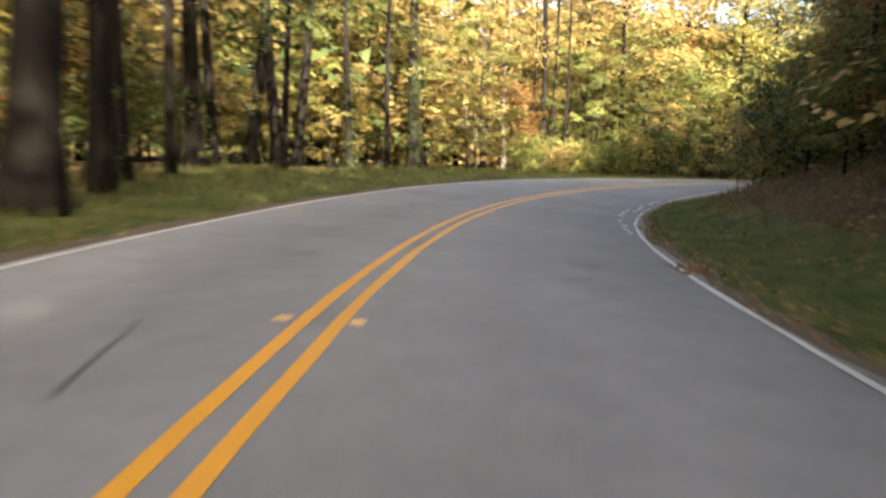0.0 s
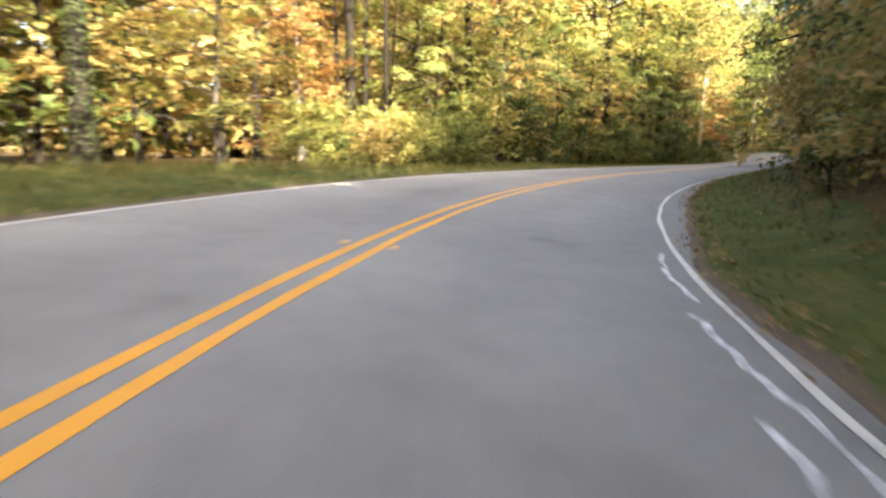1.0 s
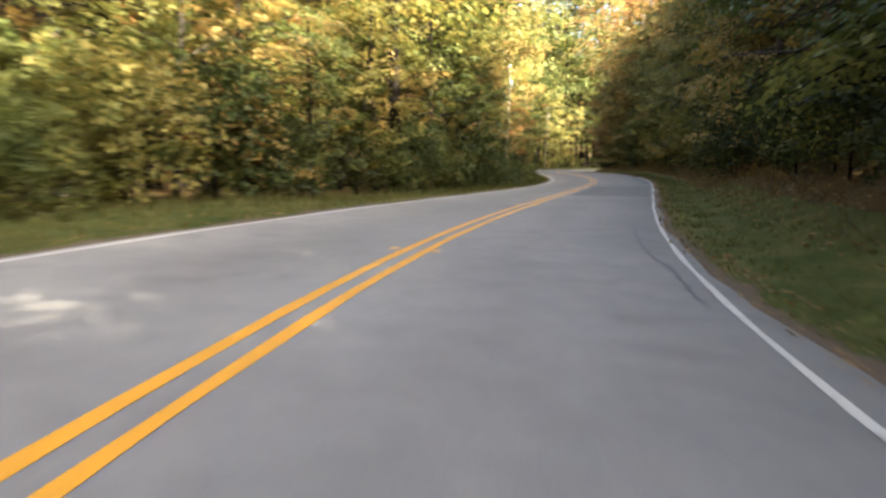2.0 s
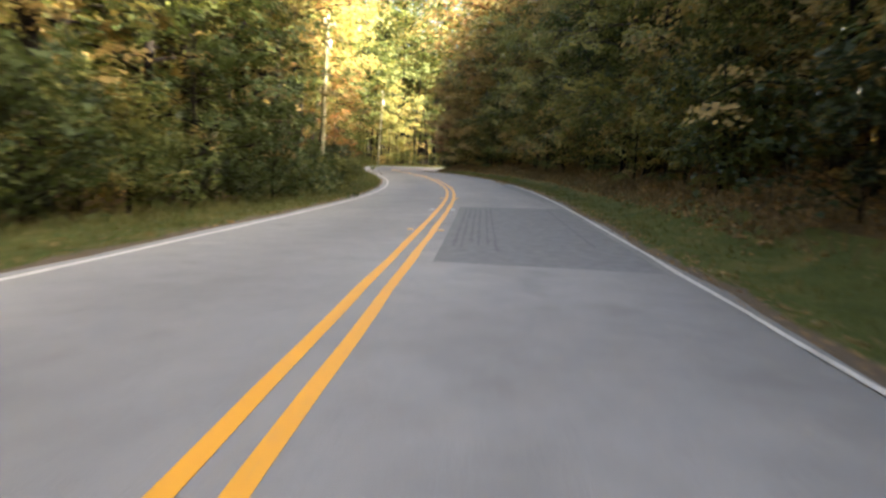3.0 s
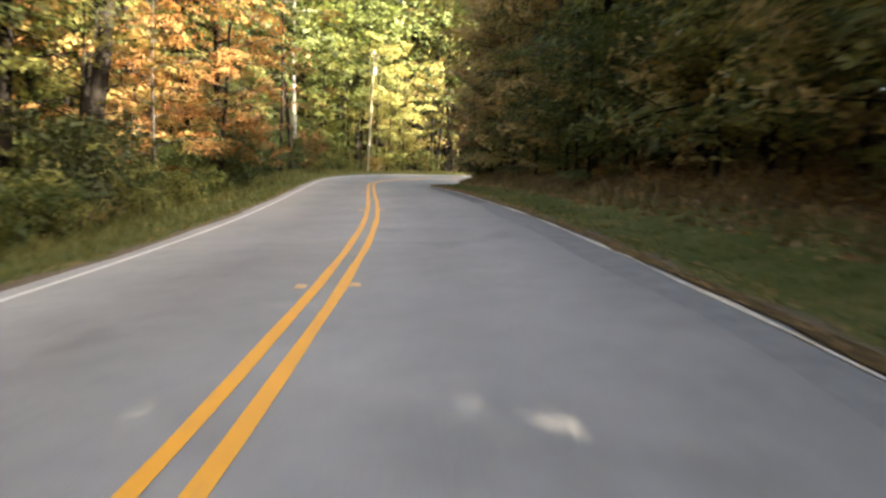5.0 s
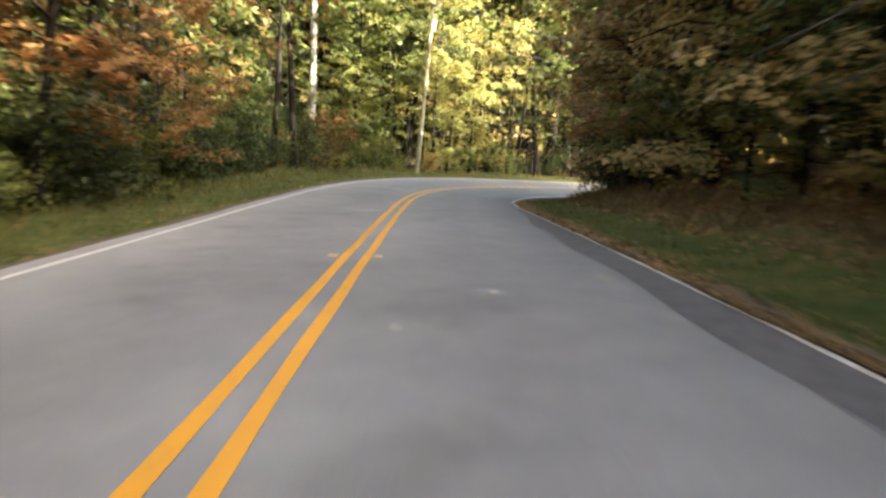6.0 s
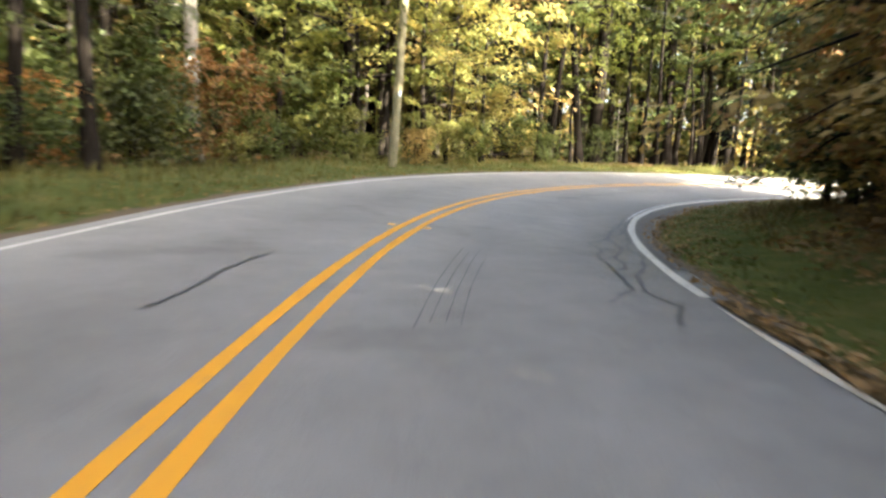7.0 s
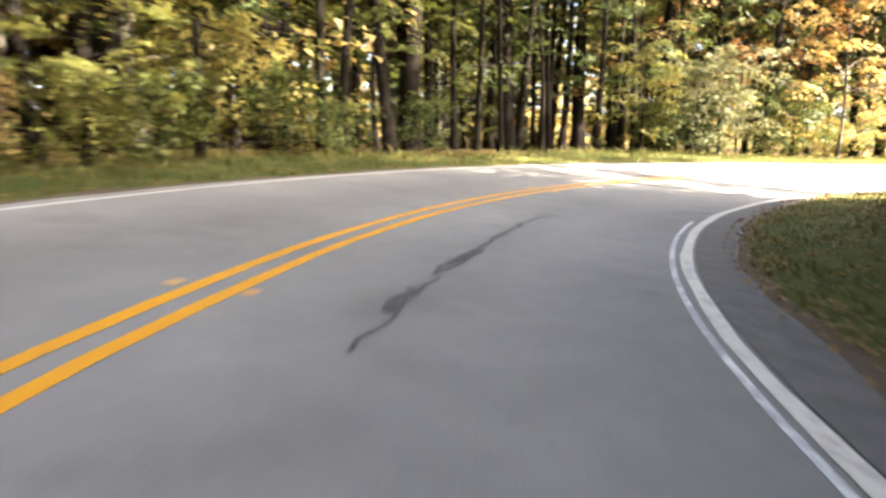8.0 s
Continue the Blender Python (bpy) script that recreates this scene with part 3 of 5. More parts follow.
def grow(H, r0, base, R, size, per, nb, seed, sprays=5, flat=0.8, lean=0.0, sides=9, top=1.0, up=0.25, thick=0.16, low_dead=0, spread=1.0, limb=4, joints=4, twigs=3, whole=False, sag=0.16, from_=0.30):
    """Trunk with limbs, and layered leaf sprays along the limbs, with gaps between them. Returns the two lists of geometry."""
    r = np.random.default_rng(seed)
    verts, faces = [], []
    k = max(7, int(H * 0.9))
    hs = np.linspace(0, 1, k)
    wx, wy = r.normal(0, 1, 3), r.normal(0, 1, 3)
    bend = lambda h: np.array([lean * h * H + 0.018 * H * (wx[0] * math.sin(2.2 * h) + 0.4 * wx[1] * math.sin(6 * h)), 0.018 * H * (wy[0] * math.sin(2.0 * h) + 0.4 * wy[1] * math.sin(5.3 * h)), H * h - 0.25 * (h == 0)])
    spine = [bend(h) for h in hs]
    rad = [r0 * ((1 - h) ** 0.75 * 0.95 + 0.04) * (1 + 0.55 * math.exp(-h * H / 0.35)) for h in hs]
    tube(verts, faces, spine, rad, sides)
    cent, face = [], []
    for i in range(nb):
        f = (i + 0.5) / nb
        h = (base + (H * 0.97 - base) * f ** 0.85) / H
        ang = i * 2.39996 + r.uniform(-0.5, 0.5)
        shape = (0.35 + 0.65 * math.sin(math.pi * min(1.0, 0.22 + 0.70 * f)) ** 0.6) * (0.6 if f > 0.93 else 1.0)
        ln = R * shape * r.uniform(0.65, 1.15) * top
        p0 = bend(h)
        dirn = np.array([math.cos(ang), math.sin(ang), up + 0.5 * f])
        pts = []
        m = joints
        for j in range(m):
            q = j / (m - 1)
            pts.append(p0 + dirn * ln * q + np.array([0, 0, -sag * ln * q * q]) + r.normal(0, 0.035 * ln, 3) * (j > 0))
        rr = r0 * (1 - h) ** 0.7 * 0.42 + 0.008
        tube(verts, faces, pts, [rr * (1 - 0.85 * j / (m - 1)) for j in range(m)], limb)
        for j in range(sprays):
            q = from_ + (1.05 - from_) * (j + r.uniform(0, 1)) / sprays
            c = p0 + dirn * ln * q + np.array([0, 0, -sag * ln * q * q])
            side = r.normal(0, 1, 3) * np.array([1, 1, 0.25]) * 0.22 * ln
            c = c + side
            rad_s = r.uniform(0.19, 0.41) * max(ln, 0.8) * spread
            n = max(4, int(per * r.uniform(0.5, 1.5) * (rad_s / (0.33 * max(ln, 0.8) * spread)) ** 1.5))
            a, ra = r.uniform(0, 2 * math.pi, n), np.sqrt(r.uniform(0, 1, n)) * rad_s
            tiltx, tilty = r.normal(0, 0.25, 2)
            o = np.stack([np.cos(a) * ra * 1.25, np.sin(a) * ra, np.zeros(n)], 1)
            o[:, 2] = o[:, 0] * tiltx + o[:, 1] * tilty - 0.55 * ra ** 2 / rad_s + r.normal(0, thick, n) * rad_s
            cent.append(c + o)
            out = np.stack([o[:, 0], o[:, 1], np.zeros(n)], 1) * (0.55 / rad_s) + np.array([-tiltx + 0.35 * dirn[0], -tilty + 0.35 * dirn[1], 1.0])
            face.append(out / np.linalg.norm(out, axis=1)[:, None])
            if twigs and j % twigs == 0:
                tube(verts, faces, [p0 + dirn * ln * q * 0.85, c], [0.012 + rr * 0.2, 0.004], 3)
    for i in range(low_dead):
        h = r.uniform(0.1, base / H)
        ang = r.uniform(0, 6.28)
        p0 = bend(h)
        ln = r.uniform(0.5, 1.8)
        pts = [p0 + np.array([math.cos(ang), math.sin(ang), r.uniform(-0.1, 0.4)]) * ln * q + r.normal(0, 0.05, 3) for q in (0, 0.5, 1)]
        tube(verts, faces, pts, [0.03, 0.018, 0.006], 5)
    return verts, faces, leaves(np.concatenate(cent), size, flat, 0.35, whole, np.concatenate(face), 0.16)


MASTERS = {}


def master(key, name, bark, *args, trunk_name="trunk", **kw):
    v, f, q = grow(*args, **kw)
    MASTERS[key] = (name, mesh_from(trunk_name, [tuple(map(float, p)) for p in v], f, bark, smooth=True), quads_mesh("crown", q, LEAF["green"]))


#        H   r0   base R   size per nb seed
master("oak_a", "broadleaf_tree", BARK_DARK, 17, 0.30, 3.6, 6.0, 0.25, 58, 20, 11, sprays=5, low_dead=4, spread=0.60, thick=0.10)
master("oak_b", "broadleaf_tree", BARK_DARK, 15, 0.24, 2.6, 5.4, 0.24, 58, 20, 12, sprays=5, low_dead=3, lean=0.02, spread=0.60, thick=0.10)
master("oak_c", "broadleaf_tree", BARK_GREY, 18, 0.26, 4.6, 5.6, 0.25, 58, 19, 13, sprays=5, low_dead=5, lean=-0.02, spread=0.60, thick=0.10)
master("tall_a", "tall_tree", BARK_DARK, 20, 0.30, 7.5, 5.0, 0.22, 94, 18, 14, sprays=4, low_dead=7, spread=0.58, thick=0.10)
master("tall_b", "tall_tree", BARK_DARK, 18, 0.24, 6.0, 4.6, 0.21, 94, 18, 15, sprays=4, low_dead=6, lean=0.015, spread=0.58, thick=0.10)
master("tall_c", "tall_tree", BARK_GREY, 21, 0.26, 8.5, 4.8, 0.22, 94, 17, 16, sprays=4, low_dead=7, lean=-0.012, spread=0.58, thick=0.10)
master("low_a", "understory_tree", BARK_GREY, 8.5, 0.085, 0.9, 3.3, 0.16, 84, 21, 21, sprays=4, flat=0.85, limb=3, spread=0.58, thick=0.10)
master("low_b", "understory_tree", BARK_DARK, 6.5, 0.075, 0.6, 3.0, 0.16, 84, 19, 22, sprays=4, flat=0.85, limb=3, spread=0.58, thick=0.10)
master("low_c", "understory_tree", BARK_DARK, 10.5, 0.11, 1.3, 3.7, 0.17, 84, 23, 23, sprays=4, flat=0.85, lean=0.03, limb=3, spread=0.58, thick=0.10)
master("bank_a", "bank_tree", BARK_DARK, 12.5, 0.16, 0.9, 4.1, 0.17, 62, 26, 31, sprays=4, flat=0.85, up=0.10, limb=3, spread=0.60, thick=0.10, sag=0.28, whole=True)
master("bank_b", "bank_tree", BARK_DARK, 11.0, 0.13, 0.7, 3.8, 0.17, 62, 25, 32, sprays=4, flat=0.85, up=0.08, limb=3, spread=0.60, thick=0.10, sag=0.28, whole=True)
master("bank_c", "bank_tree", BARK_GREY, 14.0, 0.17, 1.2, 4.2, 0.18, 62, 26, 33, sprays=4, flat=0.85, up=0.10, lean=0.02, limb=3, spread=0.60, thick=0.10, sag=0.28, whole=True)
master("bush_a", "bush", BARK_DARK, 1.9, 0.03, 0.12, 1.35, 0.15, 27, 14, 41, sprays=4, flat=0.6, sides=4, up=0.55, thick=0.3, limb=3, joints=3, twigs=0)
master("bush_b", "bush", BARK_DARK, 2.8, 0.035, 0.15, 1.7, 0.18, 30, 16, 42, sprays=4, flat=0.6, sides=4, up=0.6, thick=0.3, limb=3, joints=3, twigs=0)
master("bush_c", "bush", BARK_DARK, 1.2, 0.025, 0.08, 1.1, 0.13, 24, 12, 43, sprays=4, flat=0.6, sides=4, up=0.5, thick=0.3, limb=3, joints=3, twigs=0)
master("far_a", "distant_tree", BARK_DARK, 17, 0.24, 1.0, 6.4, 0.70, 28, 18, 51, sprays=4, sides=5, thick=0.3, limb=3, joints=2, twigs=0)
master("far_b", "distant_tree", BARK_GREY, 14, 0.22, 0.6, 6.0, 0.65, 28, 18, 52, sprays=4, sides=5, thick=0.3, limb=3, joints=2, twigs=0)
master("high_a", "high_tree", BARK_DARK, 28, 0.36, 3.0, 7.5, 0.42, 67, 26, 54, sprays=4, limb=3)
master("high_b", "high_tree", BARK_GREY, 25, 0.32, 2.0, 7.0, 0.39, 67, 25, 55, sprays=4, limb=3)
master("high_c", "high_tree", BARK_DARK, 24, 0.30, 8.0, 7.0, 0.38, 67, 24, 56, sprays=4, limb=3, low_dead=5)
# sparse tree, mostly out of sight, added only to cast shade
master("high_d", "high_tree", BARK_DARK, 24, 0.30, 8.0, 7.0, 0.57, 30, 24, 56, sprays=4, limb=3, low_dead=2, sides=6, twigs=0)
master("far_c", "distant_tree", BARK_DARK, 18, 0.22, 5.0, 6.2, 0.58, 36, 16, 53, sprays=4, sides=5, thick=0.3, limb=3, joints=2, twigs=0)
master("pine_a", "pine_tree", BARK_GREY, 22, 0.19, 12.0, 3.0, 0.31, 31, 18, 61, sprays=3, flat=0.5, low_dead=8)
master("maple_a", "maple_tree", BARK_DARK, 12.0, 0.13, 3.3, 4.4, 0.18, 84, 20, 62, sprays=4, flat=0.85, limb=3, spread=0.60, thick=0.10, sag=0.24)
master("maple_b", "maple_tree", BARK_DARK, 10.0, 0.11, 2.7, 4.0, 0.17, 84, 18, 63, sprays=4, flat=0.85, limb=3, spread=0.60, thick=0.10, sag=0.26, lean=-0.03)
master("bare_a", "tall_tree", BARK_DARK, 23, 0.31, 13.5, 3.4, 0.26, 40, 14, 64, sprays=4, low_dead=9, spread=0.6, thick=0.1)
master("bare_b", "tall_tree", BARK_DARK, 21, 0.25, 12.5, 3.2, 0.25, 40, 14, 65, sprays=4, low_dead=8, spread=0.6, thick=0.1, lean=0.012)
WORDS = {"maple": "maple with layered {} leaves at the wood's edge", "bare": "tall straight dark trunk, bare low down, {} crown high up", "oak": "tall tree with dark trunk and {} leaves", "low": "slender understory tree with layered {} leaves", "bank": "tree on the bank hanging {} leaves over the verge",
         "bush": "low bush with {} leaves at the wood's edge", "far": "tree deep in the wood with {} leaves", "pine": "tall bare-trunked tree with {} crown high up", "high": "very tall tree with broad crown of {} leaves", "tall": "tall straight tree with bare trunk and {} leaves above"}
CATS = {"maple": "tree", "bare": "tree", "oak": "tree", "low": "tree", "bank": "tree", "bush": "bush", "far": "tree", "pine": "tree", "tall": "tree", "high": "tree"}
first = {}


def plant(key, x, y, colour, scale=1.0, turn=None, bark=None, lean=0.0, squash=1.0, label="", sink=0.05, sway=1.2):
    name, trunk, crown = MASTERS[key]
    kind = key.split("_")[0]
    z = ground_at(x, y) - sink
    turn = rng.uniform(0, 360) if turn is None else turn
    m = pose(float(x), float(y), z, lean + rng.normal(0, 1) * sway, rng.normal(0, 1) * sway, turn) @ Matrix.Diagonal((scale * squash, scale * squash, scale, 1))
    root = new(name)
    root.empty_display_size = 0.3
    for nm, me, mt in (("trunk", trunk, bark), ("crown", crown, LEAF[colour])):
        part = new(nm, me)
        part.parent = root
        if mt:
            part.material_slots[0].link = "OBJECT"
            part.material_slots[0].material = mt
    root.matrix_basis = m
    tagged(root, label or WORDS[kind].format(LEAFWORD[colour]), CATS[kind], {"bush": "bushes along the wood's edge", "bank": "trees on the bank"}.get(kind, "trees of the wood"))
    return root


def pick(weights):
    names = list(weights)
    w = np.array([weights[k] for k in names], float)
    return names[int(rng.choice(len(names), p=w / w.sum()))]


TAKEN = []


# kept open: before the poles and the trunks that show down to the ground
CLEAR = [(49.2, 87.1, 2.0), (48.3, 84.6, 2.0), (47.6, 82.4, 1.8), (46.9, 80.0, 1.6), (86.7, 127.7, 1.6), (85.0, 125.6, 1.5), (-1.8, 39.5, 2.2), (-1.2, 36.5, 1.8), (-0.6, 34.0, 1.5), (-7.6, 32.0, 2.2), (-6.8, 28.5, 2.0), (-9.6, 35.0, 1.8), (-6.5, 22.0, 2.0), (-6.0, 17.5, 1.8)]
CLEAR += [(-3.0, 35.3, 2.4), (-2.2, 39.0, 2.3), (0.2, 38.3, 2.0), (1.6, 40.6, 1.9), (-4.2, 32.6, 2.2), (-5.8, 30.5, 2.0), (-9.8, 32.9, 1.6), (-5.4, 35.4, 1.8), (-4.7, 28.2, 1.3), (-6.9, 26.2, 1.2),
         (7.6, 48.6, 1.6), (8.8, 51.3, 1.4), (4.6, 44.4, 1.1), (5.8, 46.8, 1.4), (10.5, 51.1, 1.4), (5.6, 52.0, 1.6), (51.4, 89.5, 1.2), (43.0, 78.9, 1.0), (114.8, 134.4, 1.2), (118.1, 135.4, 1.0), (112.3, 133.9, 1.2)]


def free(x, y, gap):
    for a, b, g in CLEAR:
        if (a - x) ** 2 + (b - y) ** 2 < g * g:
            return False
    for a, b, g in TAKEN:
        if (a - x) ** 2 + (b - y) ** 2 < min(g, gap) ** 2:
            return False
    TAKEN.append((x, y, gap))
    return True


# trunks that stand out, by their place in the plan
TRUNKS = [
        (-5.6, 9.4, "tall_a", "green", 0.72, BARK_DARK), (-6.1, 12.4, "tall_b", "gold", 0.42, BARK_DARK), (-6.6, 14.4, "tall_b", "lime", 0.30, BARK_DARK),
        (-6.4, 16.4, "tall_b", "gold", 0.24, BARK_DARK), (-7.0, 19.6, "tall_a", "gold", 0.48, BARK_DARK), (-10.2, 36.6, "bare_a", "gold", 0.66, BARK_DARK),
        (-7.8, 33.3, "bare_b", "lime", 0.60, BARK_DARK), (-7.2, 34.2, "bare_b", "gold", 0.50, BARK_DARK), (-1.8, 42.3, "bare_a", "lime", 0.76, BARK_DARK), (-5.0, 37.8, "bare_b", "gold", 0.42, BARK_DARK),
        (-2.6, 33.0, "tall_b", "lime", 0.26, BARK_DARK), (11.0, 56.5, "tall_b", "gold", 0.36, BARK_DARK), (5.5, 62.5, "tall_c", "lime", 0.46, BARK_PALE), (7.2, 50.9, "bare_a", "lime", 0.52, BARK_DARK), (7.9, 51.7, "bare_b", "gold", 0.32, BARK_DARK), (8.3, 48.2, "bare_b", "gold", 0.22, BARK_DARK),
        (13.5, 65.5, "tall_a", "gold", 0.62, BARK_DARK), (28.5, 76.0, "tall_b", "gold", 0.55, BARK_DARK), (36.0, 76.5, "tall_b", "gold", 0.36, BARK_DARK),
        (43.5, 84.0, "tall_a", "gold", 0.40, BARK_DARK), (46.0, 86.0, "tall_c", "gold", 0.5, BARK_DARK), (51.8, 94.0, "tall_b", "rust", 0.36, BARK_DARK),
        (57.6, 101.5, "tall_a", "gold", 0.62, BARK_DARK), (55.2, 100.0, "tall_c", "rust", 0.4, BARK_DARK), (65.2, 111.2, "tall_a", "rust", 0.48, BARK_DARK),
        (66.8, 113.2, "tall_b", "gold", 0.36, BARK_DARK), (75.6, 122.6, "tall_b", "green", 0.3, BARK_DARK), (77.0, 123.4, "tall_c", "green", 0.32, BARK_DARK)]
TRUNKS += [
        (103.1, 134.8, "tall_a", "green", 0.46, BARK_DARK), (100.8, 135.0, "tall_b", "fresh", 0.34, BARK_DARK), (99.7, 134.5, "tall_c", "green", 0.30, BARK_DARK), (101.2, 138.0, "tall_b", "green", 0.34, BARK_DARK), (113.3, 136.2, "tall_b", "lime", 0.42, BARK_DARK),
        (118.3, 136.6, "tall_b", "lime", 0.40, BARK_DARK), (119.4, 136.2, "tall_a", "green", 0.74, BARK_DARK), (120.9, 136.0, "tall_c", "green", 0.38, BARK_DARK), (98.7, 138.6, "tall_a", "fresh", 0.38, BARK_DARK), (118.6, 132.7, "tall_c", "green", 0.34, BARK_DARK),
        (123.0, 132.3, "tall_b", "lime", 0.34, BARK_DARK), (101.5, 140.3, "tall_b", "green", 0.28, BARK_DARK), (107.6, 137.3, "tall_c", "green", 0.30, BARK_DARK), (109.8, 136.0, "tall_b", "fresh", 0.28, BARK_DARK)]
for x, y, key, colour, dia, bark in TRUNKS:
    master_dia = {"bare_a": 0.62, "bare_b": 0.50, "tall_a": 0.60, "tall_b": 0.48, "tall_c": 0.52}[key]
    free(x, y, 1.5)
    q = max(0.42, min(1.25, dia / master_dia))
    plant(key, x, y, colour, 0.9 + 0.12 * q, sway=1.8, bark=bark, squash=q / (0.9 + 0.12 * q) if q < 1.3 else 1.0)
def ivy(x, y, radius, top, n, spread):
    """Ivy that clings round a trunk, thickest near the ground: a part of that tree."""
    tree = min((o for o in scene.objects if o.name.startswith("tall_tree") and o.parent is None), key=lambda o: (o.location.x - x) ** 2 + (o.location.y - y) ** 2)
    h = top * rng.uniform(0, 1, n) ** 1.3
    a = rng.uniform(0, 2 * math.pi, n)
    r = (radius + spread * rng.uniform(0, 1, n) ** 2) * (1.25 - 0.75 * h / top)
    c = np.stack([np.cos(a) * r, np.sin(a) * r, h], 1)
    out = np.stack([np.cos(a), np.sin(a), np.full(n, 0.5)], 1)
    ob = new("ivy", quads_mesh("ivy", leaves(c, 0.13, 0.7, 0.5, True, out, 0.3), LEAF["dark"]))
    ob.parent = tree
    ob.matrix_parent_inverse = tree.matrix_basis.inverted() @ Matrix.Translation(tree.location)
    return tagged(ob, "dark green ivy clinging to the trunk")


ivy(-1.8, 42.3, 0.30, 6.5, 1500, 0.30)
ivy(-5.0, 37.8, 0.20, 5.5, 700, 0.35)
ivy(-10.2, 36.6, 0.30, 3.0, 500, 0.15)
for x, y, key, sc in ((48.5, 85.5, "bush_a", 0.62), (47.2, 84.3, "bush_a", 0.7), (49.9, 86.2, "bush_c", 0.8), (46.1, 82.6, "bush_a", 0.75), (50.8, 88.0, "bush_a", 0.7), (45.2, 81.0, "bush_a", 0.8), (48.0, 86.8, "bush_a", 0.8), (51.8, 89.6, "bush_a", 0.75), (49.6, 88.9, "bush_b", 0.7)):
    plant(key, x, y, pick({"green": 3, "dark": 1}), sc)
for s in np.concatenate([np.arange(108, 150, 2.2), np.arange(168, 178, 2.0)]):
    x, y = place(s + rng.uniform(-0.8, 0.8), float(line(WOODS_L, s)) - rng.uniform(-0.3, 0.7))
    if all((a - x) ** 2 + (b - y) ** 2 > (0.6 * g) ** 2 for a, b, g in CLEAR):
        plant(pick({"bush_c": 2, "bush_a": 1}), x, y, pick({"green": 3, "lime": 1.2, "fresh": 1.5}), rng.uniform(0.45, 0.8))
free(80.8, 129.6, 1.2)
plant("pine_a", 80.8, 129.6, "green", 1.0, bark=BARK_PALE, sway=0.0, turn=200, squash=1.3, label="tall pale bare trunk lit from one side")
plant("low_b", 111.1, 139.0, "lime", 0.9, bark=BARK_PALE)
# the bright maple group behind the pole at the bend, and its neighbours
# trees and bushes that stand out: the start, the last bend, and beyond it
PLACED = [(-7.5, 43.0, "low_c", "gold", 1.1), (-4.2, 46.0, "low_c", "gold", 1.15), (-10.8, 41.5, "low_a", "gold", 1.2), (-1.2, 48.0, "low_c", "gold", 1.1), (1.8, 50.0, "low_a", "lime", 1.2),
        (-13.5, 39.5, "low_c", "gold", 1.1), (-14.8, 43.5, "low_c", "gold", 1.2), (-11.5, 46.5, "low_c", "lime", 1.25), (-17.8, 41.0, "low_c", "gold", 1.2), (-8.5, 48.8, "low_c", "gold", 1.2),
        (-21.0, 39.0, "low_a", "gold", 1.3), (-16.0, 47.5, "low_a", "lime", 1.4), (-5.0, 51.0, "low_c", "lime", 1.3), (-19.5, 34.5, "low_c", "gold", 1.1)]
PLACED += [(90.4, 131.2, "maple_a", "lime", 1.0), (94.4, 132.6, "maple_b", "lime", 1.0), (90.8, 130.4, "low_c", "lime", 0.7), (88.0, 134.0, "oak_b", "fresh", 1.0), (95.5, 147.5, "oak_b", "gold", 1.2),
        (97.5, 151.0, "oak_a", "lime", 1.3), (94.0, 143.5, "oak_c", "green", 1.1), (102.0, 165.0, "far_b", "gold", 1.6), (106.5, 168.0, "far_b", "lime", 1.6), (98.5, 161.5, "far_a", "lime", 1.6),
        (84.0, 131.0, "low_c", "green", 1.1), (65.2, 108.8, "low_c", "rust", 1.1), (61.0, 105.0, "low_a", "rust", 1.0), (68.5, 113.5, "low_a", "rust", 0.9), (83.2, 131.6, "low_b", "fresh", 1.0),
        (90.9, 130.4, "bush_b", "lime", 0.5), (88.7, 129.4, "bush_a", "gold", 0.6), (92.8, 131.5, "bush_a", "fresh", 0.8), (97.0, 132.9, "bush_b", "green", 0.7), (99.4, 133.4, "bush_a", "green", 0.7),
        (86.6, 134.2, "bush_b", "green", 1.2), (88.2, 138.0, "bush_b", "green", 1.4)]
PLACED += [(115.2, 131.0, "low_b", "lime", 0.72), (117.7, 129.4, "bush_b", "silver", 1.3), (123.5, 124.5, "low_a", "gold", 1.0), (126.0, 131.0, "maple_b", "gold", 1.0), (129.5, 127.0, "maple_a", "rust", 1.0),
        (123.5, 132.5, "maple_a", "rust", 1.0), (120.5, 135.5, "maple_b", "gold", 1.05), (111.0, 171.0, "far_a", "gold", 1.6), (120.8, 128.4, "low_b", "silver", 0.78), (118.4, 129.6, "low_b", "silver", 0.66),
        (123.0, 126.4, "bush_b", "green", 1.1)]
for x, y, key, colour, sc in PLACED:
    free(x, y, 1.5)
    plant(key, x, y, colour, sc)

